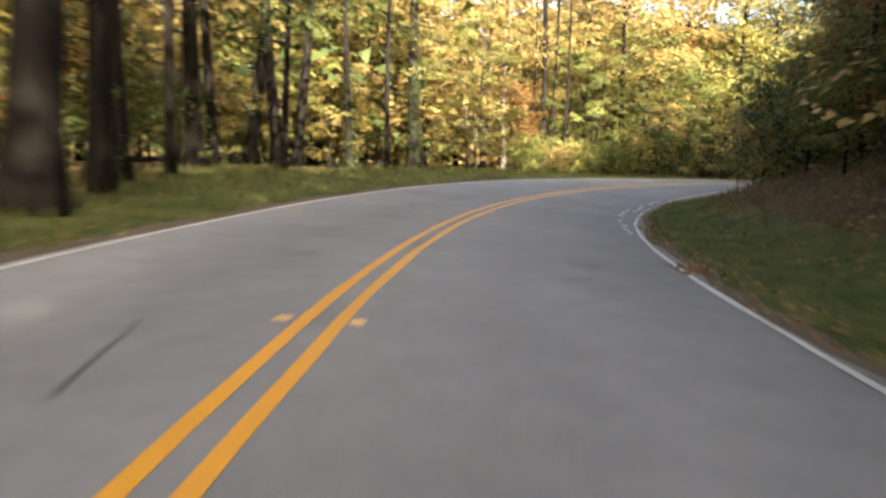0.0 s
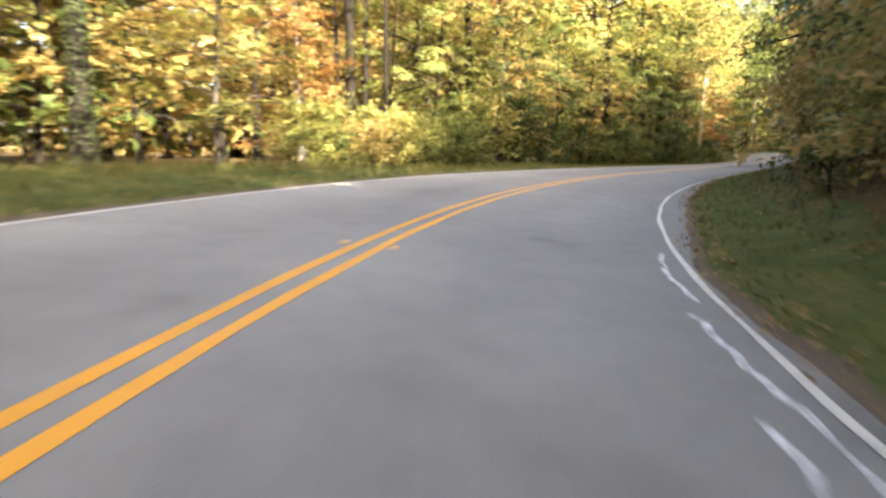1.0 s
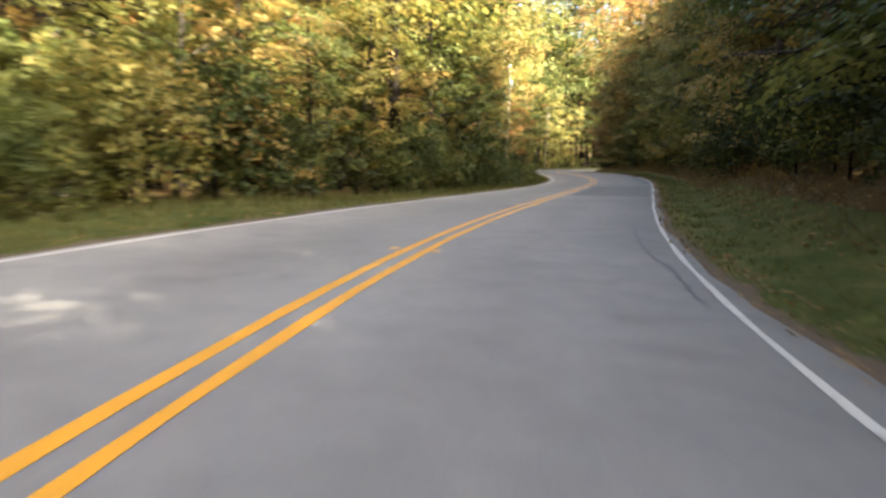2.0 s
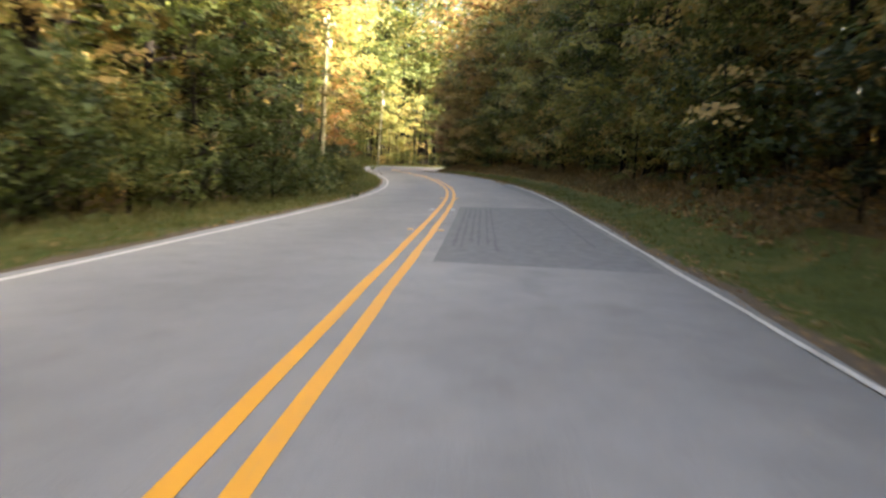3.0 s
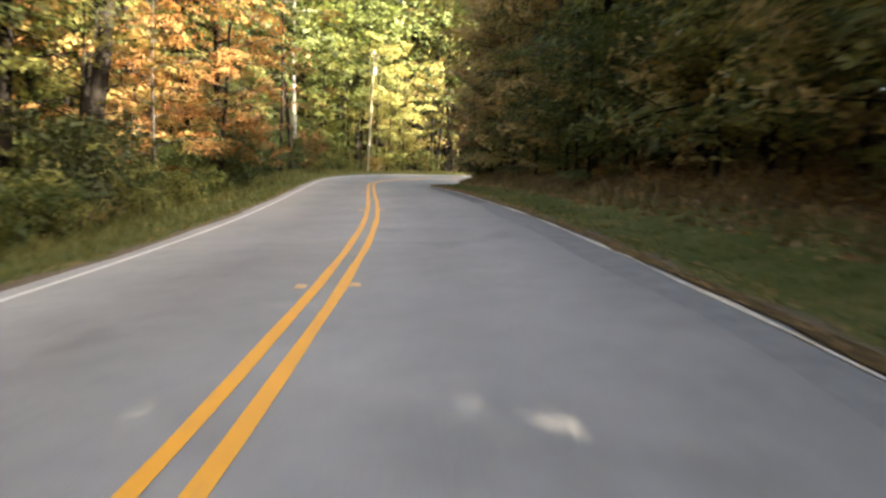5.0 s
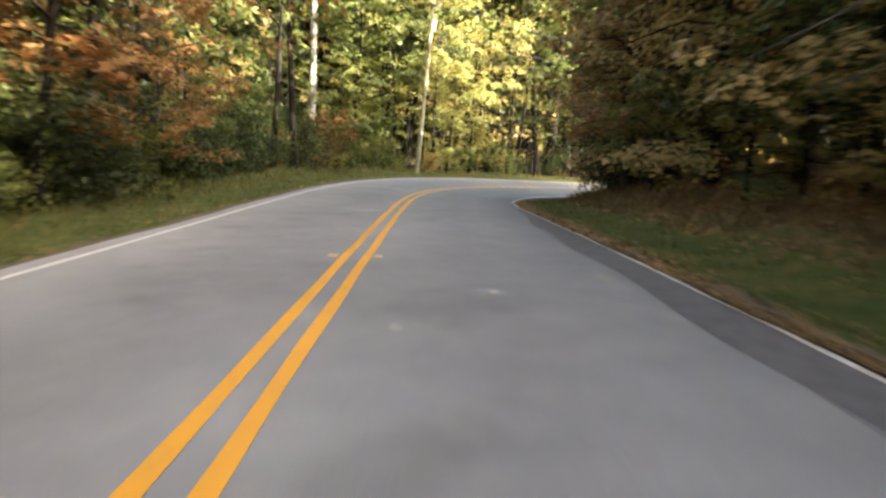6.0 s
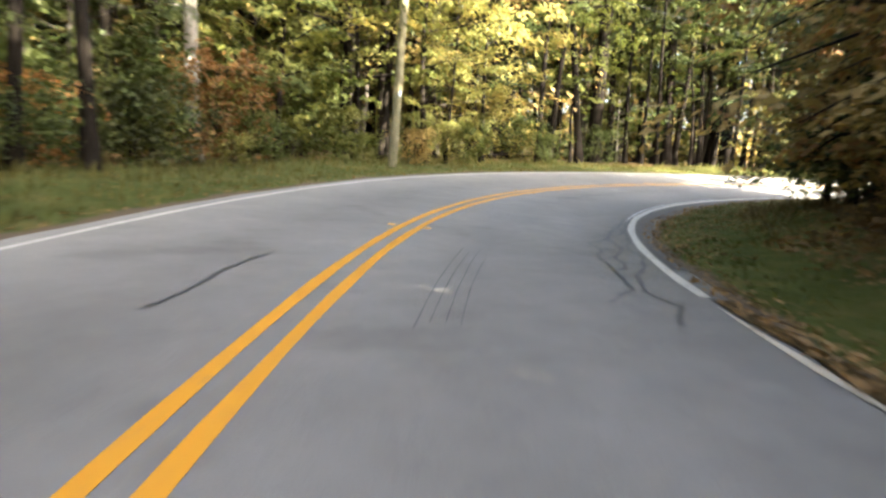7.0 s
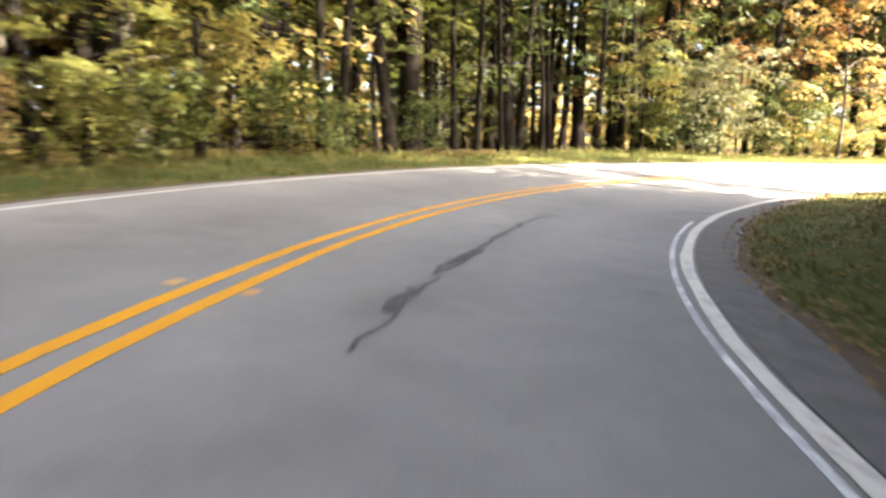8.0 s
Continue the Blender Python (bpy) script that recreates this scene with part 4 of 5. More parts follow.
# wood on the outer side of the bends
GOLDEN = {"gold": 3.4, "lime": 3.6, "rust": 0.4, "green": 1.3}
LIT = {"gold": 3.6, "lime": 4.5, "green": 2.0, "rust": 0.5}
BRIGHT = {"gold": 3.6, "lime": 4.5, "green": 1.2, "rust": 0.5}
FRESH = {"fresh": 1.8, "green": 5, "dark": 1.5, "gold": 0.5}
AUTUMN = {"gold": 2.6, "rust": 2.2, "green": 2.4, "lime": 2}
MIXED = {"green": 4.2, "lime": 2.4, "gold": 1.7, "rust": 0.9, "dark": 1.6}
rng = np.random.default_rng(101)
for s in np.arange(-36, 222, 2.0):
    s = s + rng.uniform(-0.9, 0.9)
    dense = float(np.interp(s, [-40, 15, 40, 50, 84, 90, 138, 144, 158, 166, 172, 196, 202, 236], [0.35, 0.12, 0.3, 0.9, 0.9, 0.35, 0.35, 0.8, 0.8, 0.5, 0.12, 0.12, 0.9, 0.8]))
    brush = float(np.interp(s, [-40, 15, 44, 54, 164, 172, 178, 196, 202, 236], [0.4, 0.15, 0.5, 1.1, 1.1, 0.9, 0.15, 0.15, 0.9, 1.0]))
    w = float(line(WOODS_L, s))
    if s < 4:
        dense = brush = 0.0
    if rng.uniform() < dense * 0.75:
        x, y = place(s, w + rng.uniform(1.0, 3.2))
        if free(x, y, 1.5):
            plant(pick({"low_a": 1, "low_b": 1.4, "low_c": 0.8}), x, y, pick(GOLDEN if s < 46 else BRIGHT if s < 66 else FRESH if s > 172 else AUTUMN if 108 < s < 148 else MIXED), rng.uniform(0.7, 1.05))
    for k in range(2):
        if rng.uniform() > brush * 0.95:
            continue
        x, y = place(s + rng.uniform(-1, 1), w + rng.uniform(0.2, 2.2))
        if free(x, y, 0.9):
            plant(pick({"bush_a": 1, "bush_b": 1.0 if 62 < s < 86 else 0.25, "bush_c": 0.8}), x, y, pick({"green": 3, "lime": 2.5 if s < 70 or s > 165 else 0.6, "dark": 2 if 70 < s < 165 else 0.4}), rng.uniform(0.75, 1.2))
    inner = 171 < s < 199
    if rng.uniform() < (0.14 if s < 50 else 0.42):
        x, y = place(s + rng.uniform(-1, 1), w + rng.uniform(2.5, 10))
        if not inner and free(x, y, 2.4):
            plant(pick({"oak_a": 1, "oak_b": 1.3, "oak_c": 1}), x, y, pick(GOLDEN if s < 46 else AUTUMN if 108 < s < 148 else LIT if s < 140 else FRESH if s > 176 else MIXED), rng.uniform(0.8, 1.1), squash=rng.uniform(0.75, 1.0))
    if rng.uniform() < 0.5:
        x, y = place(s + rng.uniform(-1, 1), w + rng.uniform(6, 15))
        if not inner and free(x, y, 2.0):
            plant(pick({"low_a": 1, "low_c": 1.4}), x, y, pick(GOLDEN if s < 46 else LIT if s < 140 else {"green": 3, "dark": 2, "lime": 1.2}), rng.uniform(0.9, 1.3))
    # inner rows lean to dark leaves, which puts the wood's shade into colour
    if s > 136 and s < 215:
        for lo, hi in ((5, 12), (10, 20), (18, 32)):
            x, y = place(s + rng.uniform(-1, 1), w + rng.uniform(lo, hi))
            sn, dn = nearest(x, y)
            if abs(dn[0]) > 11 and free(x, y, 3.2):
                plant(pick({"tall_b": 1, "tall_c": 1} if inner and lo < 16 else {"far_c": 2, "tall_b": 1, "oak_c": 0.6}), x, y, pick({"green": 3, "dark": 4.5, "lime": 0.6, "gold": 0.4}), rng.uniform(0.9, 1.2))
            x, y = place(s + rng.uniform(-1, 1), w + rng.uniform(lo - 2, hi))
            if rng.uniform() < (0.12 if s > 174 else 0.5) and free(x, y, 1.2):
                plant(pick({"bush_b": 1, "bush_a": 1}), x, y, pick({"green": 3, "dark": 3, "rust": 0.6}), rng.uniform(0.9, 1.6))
    for lo, hi in (((11, 22), (20, 40)) if s < 136 or s > 215 else ((30, 42),)):
        x, y = place(s + rng.uniform(-1, 1), w + rng.uniform(lo, hi))
        sn, dn = nearest(x, y)
        if abs(dn[0]) > 11 and free(x, y, 4.6):
            plant(pick({"far_a": 1, "far_b": 1}), x, y, pick({"gold": 3.2, "lime": 4.2, "green": 2.2, "rust": 0.6} if s < 150 else {"gold": 0.8, "lime": 2, "green": 4, "dark": 2}), rng.uniform(0.85, 1.3) * (1.15 if 158 < s < 215 else 1.0))

rng = np.random.default_rng(108)
# sunlit growth at the wood's edge in the first bend
for s in np.arange(55, 67, 0.9):
    x, y = place(s + rng.uniform(-0.3, 0.3), float(line(WOODS_L, s)) + rng.uniform(-0.5, 0.7))
    plant(pick({"bush_a": 1, "bush_b": 1, "bush_c": 0.6}), x, y, pick({"lime": 3, "fresh": 2, "gold": 1.6}), rng.uniform(0.5, 0.8))
for s, d, key, colour, sc in ((54.6, 10.6, "low_a", "lime", 1.1), (58.6, 9.6, "bush_b", "lime", 0.8), (61.5, 10.0, "bush_a", "gold", 0.8), (64.0, 10.6, "low_c", "green", 0.85)):
    x, y = place(s, d)
    plant(key, x, y, colour, sc)
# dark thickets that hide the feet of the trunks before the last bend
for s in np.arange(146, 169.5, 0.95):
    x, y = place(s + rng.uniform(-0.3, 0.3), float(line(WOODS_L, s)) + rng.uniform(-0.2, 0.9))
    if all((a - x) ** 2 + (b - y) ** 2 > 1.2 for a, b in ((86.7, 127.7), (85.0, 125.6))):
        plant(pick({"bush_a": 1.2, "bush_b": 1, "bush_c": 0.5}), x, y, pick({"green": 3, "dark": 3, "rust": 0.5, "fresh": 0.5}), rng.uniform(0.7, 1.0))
for s, d, key, colour, sc in ((147.5, 9.6, "low_b", "rust", 0.95), (151.0, 9.4, "low_b", "green", 0.9), (154.5, 9.8, "low_a", "dark", 0.85), (158.0, 9.6, "low_b", "rust", 0.8), (161.5, 9.8, "low_b", "green", 0.85), (165.0, 10.4, "low_a", "green", 0.8)):
    x, y = place(s, d)
    plant(key, x, y, colour, sc)
# golden thickets behind the dark trunks, before the first bend
for s in np.arange(16, 56, 1.7):
    for lo, hi in ((15.5, 18.5), (19, 24)):
        x, y = place(s + rng.uniform(-0.8, 0.8), rng.uniform(lo, hi))
        if free(x, y, 1.1):
            plant(pick({"low_b": 2, "low_a": 1.3, "bush_b": 1.5} if lo < 18 else {"low_c": 2, "low_a": 1}), x, y, pick(GOLDEN), rng.uniform(0.7, 1.05))
# dark green trees beside the second bend
for s, d, key, colour, sc in ((93.5, 9.2, "oak_b", "green", 0.8), (97.0, 8.8, "low_c", "green", 1.05), (100.5, 9.8, "oak_b", "green", 0.85), (104.0, 9.6, "low_c", "green", 1.1), (106.5, 12.5, "oak_a", "green", 0.85), (90.5, 10.0, "low_c", "fresh", 1.1),
                              (121.0, 12.0, "oak_a", "green", 0.85), (126.0, 13.0, "oak_b", "rust", 0.9), (131.0, 12.0, "oak_a", "green", 0.8), (117.0, 13.5, "oak_c", "dark", 0.9), (137.0, 13.0, "oak_b", "rust", 0.9)):
    x, y = place(s, d)
    plant(key, x, y, colour, sc)
# maples whose layered boughs hang over the verge of the last bend
for s, d, key, colour, sc in ((174.5, 9.6, "maple_a", "lime", 0.95), (178.5, 10.2, "maple_b", "green", 0.9), (182.0, 10.6, "maple_a", "green", 0.9), (186.0, 10.0, "maple_b", "fresh", 0.95), (192.5, 10.2, "maple_b", "green", 1.0), (197.0, 10.8, "maple_a", "green", 0.9)):
    x, y = place(s, d)
    plant(key, x, y, colour, sc)
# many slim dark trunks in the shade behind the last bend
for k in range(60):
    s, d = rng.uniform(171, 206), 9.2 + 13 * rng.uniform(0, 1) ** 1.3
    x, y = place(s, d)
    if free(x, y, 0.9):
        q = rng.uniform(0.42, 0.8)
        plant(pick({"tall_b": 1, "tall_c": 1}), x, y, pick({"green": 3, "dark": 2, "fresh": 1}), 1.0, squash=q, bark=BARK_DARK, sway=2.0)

# wood on the bank at the inner side
WARM = {"green": 2.5, "lime": 3.5, "gold": 3, "rust": 1}
SHADE = {"green": 3, "dark": 0.5, "lime": 5, "gold": 2.6, "rust": 0.8}
rng = np.random.default_rng(102)
for s, d, key, colour in ((108.5, -8.6, "bank_a", "green"), (112.0, -8.0, "bank_c", "lime"), (115.5, -8.8, "bank_b", "green"), (119.0, -8.2, "bank_a", "gold"), (122.5, -8.8, "bank_c", "green"), (104.5, -8.0, "bank_c", "lime"), (101.0, -8.4, "bank_b", "green"), (129.5, -8.6, "bank_a", "lime"), (126.0, -8.2, "bank_b", "lime"), (134.0, -8.4, "bank_c", "green"), (145.0, -8.0, "bank_a", "gold"), (152.0, -7.8, "bank_b", "gold"), (156.5, -8.0, "bank_a", "rust"), (160.5, -8.6, "bank_c", "gold")):
    x, y = place(s, d)
    if free(x, y, 1.2):
        plant(key, x, y, colour, rng.uniform(0.9, 1.05))
for s in np.arange(96, 143, 1.5):
    x, y = place(s + rng.uniform(-0.5, 0.5), -(float(line(WOODS_R, s)) + rng.uniform(2.3, 3.6)))
    if free(x, y, 0.8):
        plant(pick({"bush_b": 2, "low_b": 0.6}), x, y, pick(WARM), rng.uniform(0.9, 1.35))
for s in np.arange(-30, 212, 2.5):
    s = s + rng.uniform(-0.8, 0.8)
    w = float(line(WOODS_R, s))
    gap = s > 187 or s < 2
    if not gap:
        x, y = place(s, -(w + rng.uniform(2.2, 4.2) + (1.4 if 22 < s < 60 else 0.0)))
        if free(x, y, 1.7):
            plant(pick({"bank_a": 1, "bank_b": 1, "bank_c": 1}), x, y, pick(SHADE if 60 < s < 138 else WARM), rng.uniform(0.85, 1.1) * (0.6 if 22 < s < 60 else 0.8 if s > 166 else 1.0))
        for k in range(2):
            x, y = place(s + rng.uniform(-1.3, 1.3), -(w + rng.uniform(1.5, 3.2) + (1.3 if 94 < s < 142 or 14 < s < 38 else 0.0)))
            if rng.uniform() < 0.9 and free(x, y, 1.0):
                plant("bush_b", x, y, pick(SHADE), rng.uniform(0.75, 1.1))
    if rng.uniform() < 0.7 and not gap:
        x, y = place(s + rng.uniform(-1, 1), -(w + rng.uniform(1.0, 3.4) + (1.6 if 94 < s < 142 or 14 < s < 38 else 0.0)))
        if free(x, y, 1.0):
            plant(pick({"bush_a": 1, "bush_b": 0.8, "bush_c": 1}), x, y, pick({"green": 2, "dark": 3}), rng.uniform(0.7, 1.1))
    # back rows, mostly hidden, added for shade and kept lower where sun passes
    for lo, hi, gap_, size in ((5.5, 8.5, 2.1, 1.0), (8.5, 11, 2.0, 1.2), (11, 15, 2.4, 1.25)):
        size *= 0.7 if s > 166 else (0.84 if s < 44 else 0.95) * (1.0 if lo < 8 else 0.95 if s < 42 else 0.85) if 10 < s < 58 else 1.0 if lo < 8 else 0.85
        x, y = place(s + rng.uniform(-1, 1), -(w + rng.uniform(lo, hi)))
        sn, dn = nearest(x, y)
        if not gap and dn[0] < -9 and free(x, y, gap_):
            plant(pick({"oak_b": 1, "oak_c": 1, "oak_a": 1}) if lo < 8 or 20 < s < 70 and lo < 11 else "far_c", x, y, pick(SHADE if s > 60 else WARM), size * rng.uniform(0.9, 1.1), squash=0.78 if 14 < s < 60 and lo < 8 else 1.0)
    for lo, hi in ((12, 22), (20, 40)):
        x, y = place(s, -(w + rng.uniform(lo, hi)))
        sn, dn = nearest(x, y)
        if abs(dn[0]) > 15 and free(x, y, 6.5):
            plant(pick({"far_a": 1, "far_b": 1}), x, y, pick(SHADE), rng.uniform(0.7, 1.0))

rng = np.random.default_rng(103)
# the highest trees stand further up the bank, unseen, added to block sun
for s in np.concatenate([np.arange(-50, 14, 4.5), np.arange(139, 164, 4.2)]):
    for lo, hi in ((4.5, 7.5), (9.5, 14.0)):
        if (s > 100 and lo < 8) or (-8 < s < 14 and lo > 8):
            continue
        x, y = place(s + rng.uniform(-1.4, 1.4), -(float(line(WOODS_R, s)) + rng.uniform(lo, hi) - (2.6 if s < 14 else 0.0)))
        if free(x, y, 1.8):
            plant("high_d", x, y, pick(SHADE), rng.uniform(1.0, 1.2) * (1.1 if s < 0 else 0.8 if s < 14 else 1.0))
# more out of view, added to shade the wood across the road
for x, y, sc in ((86.5, 108.5, 1.1), (89.5, 109.0, 0.8), (92.0, 106.5, 0.75)):
    if free(x, y, 0.8):
        plant("high_d", x, y, pick(SHADE), sc)
# unseen trees behind the start, added to keep the far lane in shade
for s in np.arange(-24, 3, 4.2):
    x, y = place(s, -8.0 - rng.uniform(0, 0.8))
    plant("far_a", x, y, pick(SHADE), rng.uniform(1.05, 1.2))
# added against sun flecks on the road; the last two, unseen, shade far wood
for s, d, key, sc in ((55.0, -12.0, "oak_c", 0.95), (59.0, -10.6, "oak_a", 0.95), (62.5, -11.5, "oak_c", 0.95), (66.0, -10.6, "oak_b", 1.05), (212.0, 9.5, "high_d", 1.0), (217.0, 10.0, "high_d", 1.0)):
    x, y = place(s, d)
    plant(key, x, y, pick(SHADE), sc)
for x, y in ((30.5, 79.5), (34.5, 83.0), (27.0, 77.5)):
    plant("high_c", x, y, pick({"gold": 1, "lime": 1}), 1.1)
# and unseen ones added across the road's line behind the start, for shade
for x, y in ((-3.0, -96.0), (3.5, -94.0), (9.0, -97.0), (0.5, -101.0), (-9.0, -95.0)):
    plant("high_a", x, y, pick(SHADE), 0.95)

# unseen, added inside the bend to set where the road's shadow ends
for x, y, sc in ((99.5, 116.2, 0.55), (102.6, 112.0, 0.75), (102.0, 109.0, 0.7), (105.0, 106.5, 0.8)):
    plant("high_d", x, y, pick(SHADE), sc)
# high crowns out of view, added to dapple the wood past the bend
for x, y in ((104.5, 108.5), (108.0, 107.2), (111.5, 108.2), (115.0, 107.0), (118.0, 108.2), (121.5, 106.5), (106.0, 104.5), (113.0, 104.6), (109.8, 110.0), (116.5, 104.8), (119.8, 103.8), (123.6, 109.0)):
    plant(pick({"bare_a": 1, "bare_b": 1}), x, y, pick(SHADE), 1.28)
# added on the bank to darken the wood opposite with their shade
for x, y in ((76.8, 97.0), (79.8, 100.2), (74.4, 93.6)):
    plant("high_d", x, y, pick(SHADE), 0.78)
# a row mostly out of view, added to shade the left verge and trunks
for s in np.arange(13, 37, 3.8):
    x, y = place(s + rng.uniform(-1, 1), -8.6 - rng.uniform(0, 1.2))
    plant("high_d", x, y, pick(SHADE), rng.uniform(0.84, 0.94))
# two added so that their high crowns shade the trunks behind
for x, y, sc in ((-7.2, 22.0, 0.6), (-5.6, 24.6, 0.52)):
    plant("high_d", x, y, "green", sc, bark=BARK_DARK)
# added deep behind the bank to stop sun streaks on grass and road
for s, d, sc in ((92.0, -13.5, 0.55), (95.0, -14.0, 0.5), (98.0, -13.6, 0.55), (88.0, -13.5, 0.5), (96.0, -15.0, 0.66), (100.0, -19.0, 0.75), (104.0, -15.5, 0.72), (90.0, -17.0, 0.66), (85.0, -15.0, 0.62), (109.0, -18.0, 0.8)):
    x, y = place(s, d)
    plant("high_d", x, y, pick(SHADE), sc)
for s in np.arange(84, 146, 1.6):
    x, y = place(s + rng.uniform(-0.5, 0.5), -(float(line(WOODS_R, s)) + rng.uniform(1.5, 2.8)))
    plant(pick({"bank_a": 1, "bank_b": 1.4}), x, y, pick({"lime": 3, "green": 3, "gold": 1.6}), rng.uniform(0.36, 0.55))
for s, d, key, colour, sc in ((160.8, -7.8, "bank_c", "rust", 0.95), (164.2, -8.0, "bank_a", "rust", 0.9), (167.5, -8.4, "bank_b", "green", 0.85), (171.0, -8.8, "bank_b", "green", 0.75)):
    x, y = place(s, d)
    plant(key, x, y, colour, sc)
plant("bank_b", 80.8, 105.4, "rust", 0.95)
plant("bank_a", 84.6, 110.6, "gold", 0.95)
plant("bank_c", 86.6, 112.0, "gold", 0.75)
plant("bank_b", 83.0, 108.6, "rust", 0.8)
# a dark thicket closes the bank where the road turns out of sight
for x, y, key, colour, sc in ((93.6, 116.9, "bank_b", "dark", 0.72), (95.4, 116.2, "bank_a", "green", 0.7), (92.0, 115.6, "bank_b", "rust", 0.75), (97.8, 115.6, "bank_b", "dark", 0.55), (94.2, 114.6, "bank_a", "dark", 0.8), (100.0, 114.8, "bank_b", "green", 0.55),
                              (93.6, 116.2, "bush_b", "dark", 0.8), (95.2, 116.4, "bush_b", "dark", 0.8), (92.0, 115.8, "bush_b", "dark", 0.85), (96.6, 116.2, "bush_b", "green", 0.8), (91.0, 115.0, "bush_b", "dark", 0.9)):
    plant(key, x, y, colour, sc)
rng = np.random.default_rng(104)
# high trees beyond the last bend close the view along the road
for x, y, key, colour, sc in ((97, 140, "high_b", "gold", 0.95), (104, 144, "high_a", "lime", 1.0), (110, 141, "high_b", "green", 0.95), (91, 144, "high_a", "lime", 1.0), (99, 151, "high_a", "gold", 1.1), (109, 153, "high_b", "gold", 1.2), (117, 147, "high_a", "green", 1.0), (122, 140, "high_b", "green", 1.0),
                              (100, 137.5, "high_c", "green", 1.5), (107, 137.5, "high_c", "green", 1.45), (113, 136.5, "high_c", "green", 1.15), (103, 141, "high_c", "green", 1.5), (109, 143, "high_b", "green", 1.4), (115, 142, "high_c", "fresh", 1.45), (106, 147, "high_a", "gold", 1.3), (95, 138, "high_c", "green", 1.45), (91.0, 135.6, "high_c", "green", 1.0), (87.0, 136.5, "high_c", "green", 1.1)):
    free(x, y, 2)
    plant(key, x, y, colour, sc)

rng = np.random.default_rng(105)
for s in np.arange(108, 176, 6.0):
    x, y = place(s, 29 + rng.uniform(0, 8))
    plant("far_b", x, y, pick({"green": 2, "dark": 1, "gold": 1.5}), rng.uniform(1.3, 1.6))
for x, y in ((70, 141), (74, 146), (78, 142), (82, 148), (76, 155), (68, 150), (84, 158), (62, 144), (80.5, 150.5), (86.5, 151), (90, 157), (83.5, 143.5), (91.5, 145.5), (95.0, 152.0)):
    plant("far_a", x, y, pick({"green": 2, "dark": 2, "gold": 1}), rng.uniform(1.25, 1.5))
# broad crowns that arch over the road from both sides
for k, s in enumerate(np.arange(62, 166, 8.5)):
    for side in (1, -1):
        if side < 0 and not 84 < s < 140:
            continue
        ss_ = s + (4.0 if side < 0 else 0.0) + rng.uniform(-1, 1)
        w = float(line(WOODS_L if side > 0 else WOODS_R, ss_))
        x, y = place(ss_, side * (w + rng.uniform(2.2, 4.0)))
        if free(x, y, 1.4):
            plant("high_c", x, y, pick({"gold": 2, "lime": 3, "green": 2}) if side > 0 else pick(SHADE), rng.uniform(0.85, 1.05))

rng = np.random.default_rng(106)
# unseen wood inside the last bend, added for shade, with lanes left for sun
for s in np.arange(158, 212, 2.6):
    for u in np.arange(7.5, 25, 3.0):
        x, y = place(s + rng.uniform(-1, 1), -(u + rng.uniform(-1, 1)))
        sn, dn = nearest(x, y)
        if dn[0] < -7.2 and abs((x - 91.5) * 0.951 + (y - 131.5) * 0.309) > 5.0 and not (x > 101.5 + 0.326 * (122 - y) and dn[0] > -24) and free(x, y, 2.3):
            plant(pick({"oak_b": 1, "oak_c": 0.4, "oak_a": 1}) if u < 12 else "far_b", x, y, pick(SHADE), rng.uniform(0.68, 0.82))

# the wood goes on behind, too far off to tell its trees apart
def distant_woods(name, n, per, size, low, colour, label, seed):
    r = np.random.default_rng(seed)
    x, y = r.uniform(-100, 240, n * 3), r.uniform(-100, 240, n * 3)
    s, d = nearest(x, y)
    keep = (np.abs(d) > 40) & (np.abs(d) < 110)
    x, y, s, d = x[keep][:n], y[keep][:n], s[keep][:n], d[keep][:n]
    z = height(s, np.clip(d, -70, 90), x, y) + low + r.uniform(0, 1, len(x)) ** 1.1 * 24
    c = np.stack([x, y, z], 1)
    c = np.repeat(c, per, 0) + r.normal(0, 1, (len(x) * per, 3)) * np.array([1.8, 1.8, 0.9])
    return tagged(new(name, quads_mesh(name, leaves(c, size, 0.5, whole=False), LEAF[colour])), label, "woods", kind="stuff")


distant_woods("distant_woods", 4600, 8, 1.9, 0.5, "gold", "golden autumn woods in the distance", 71)
distant_woods("distant_woods", 4600, 8, 1.9, 0.5, "lime", "yellow-green autumn woods in the distance", 72)

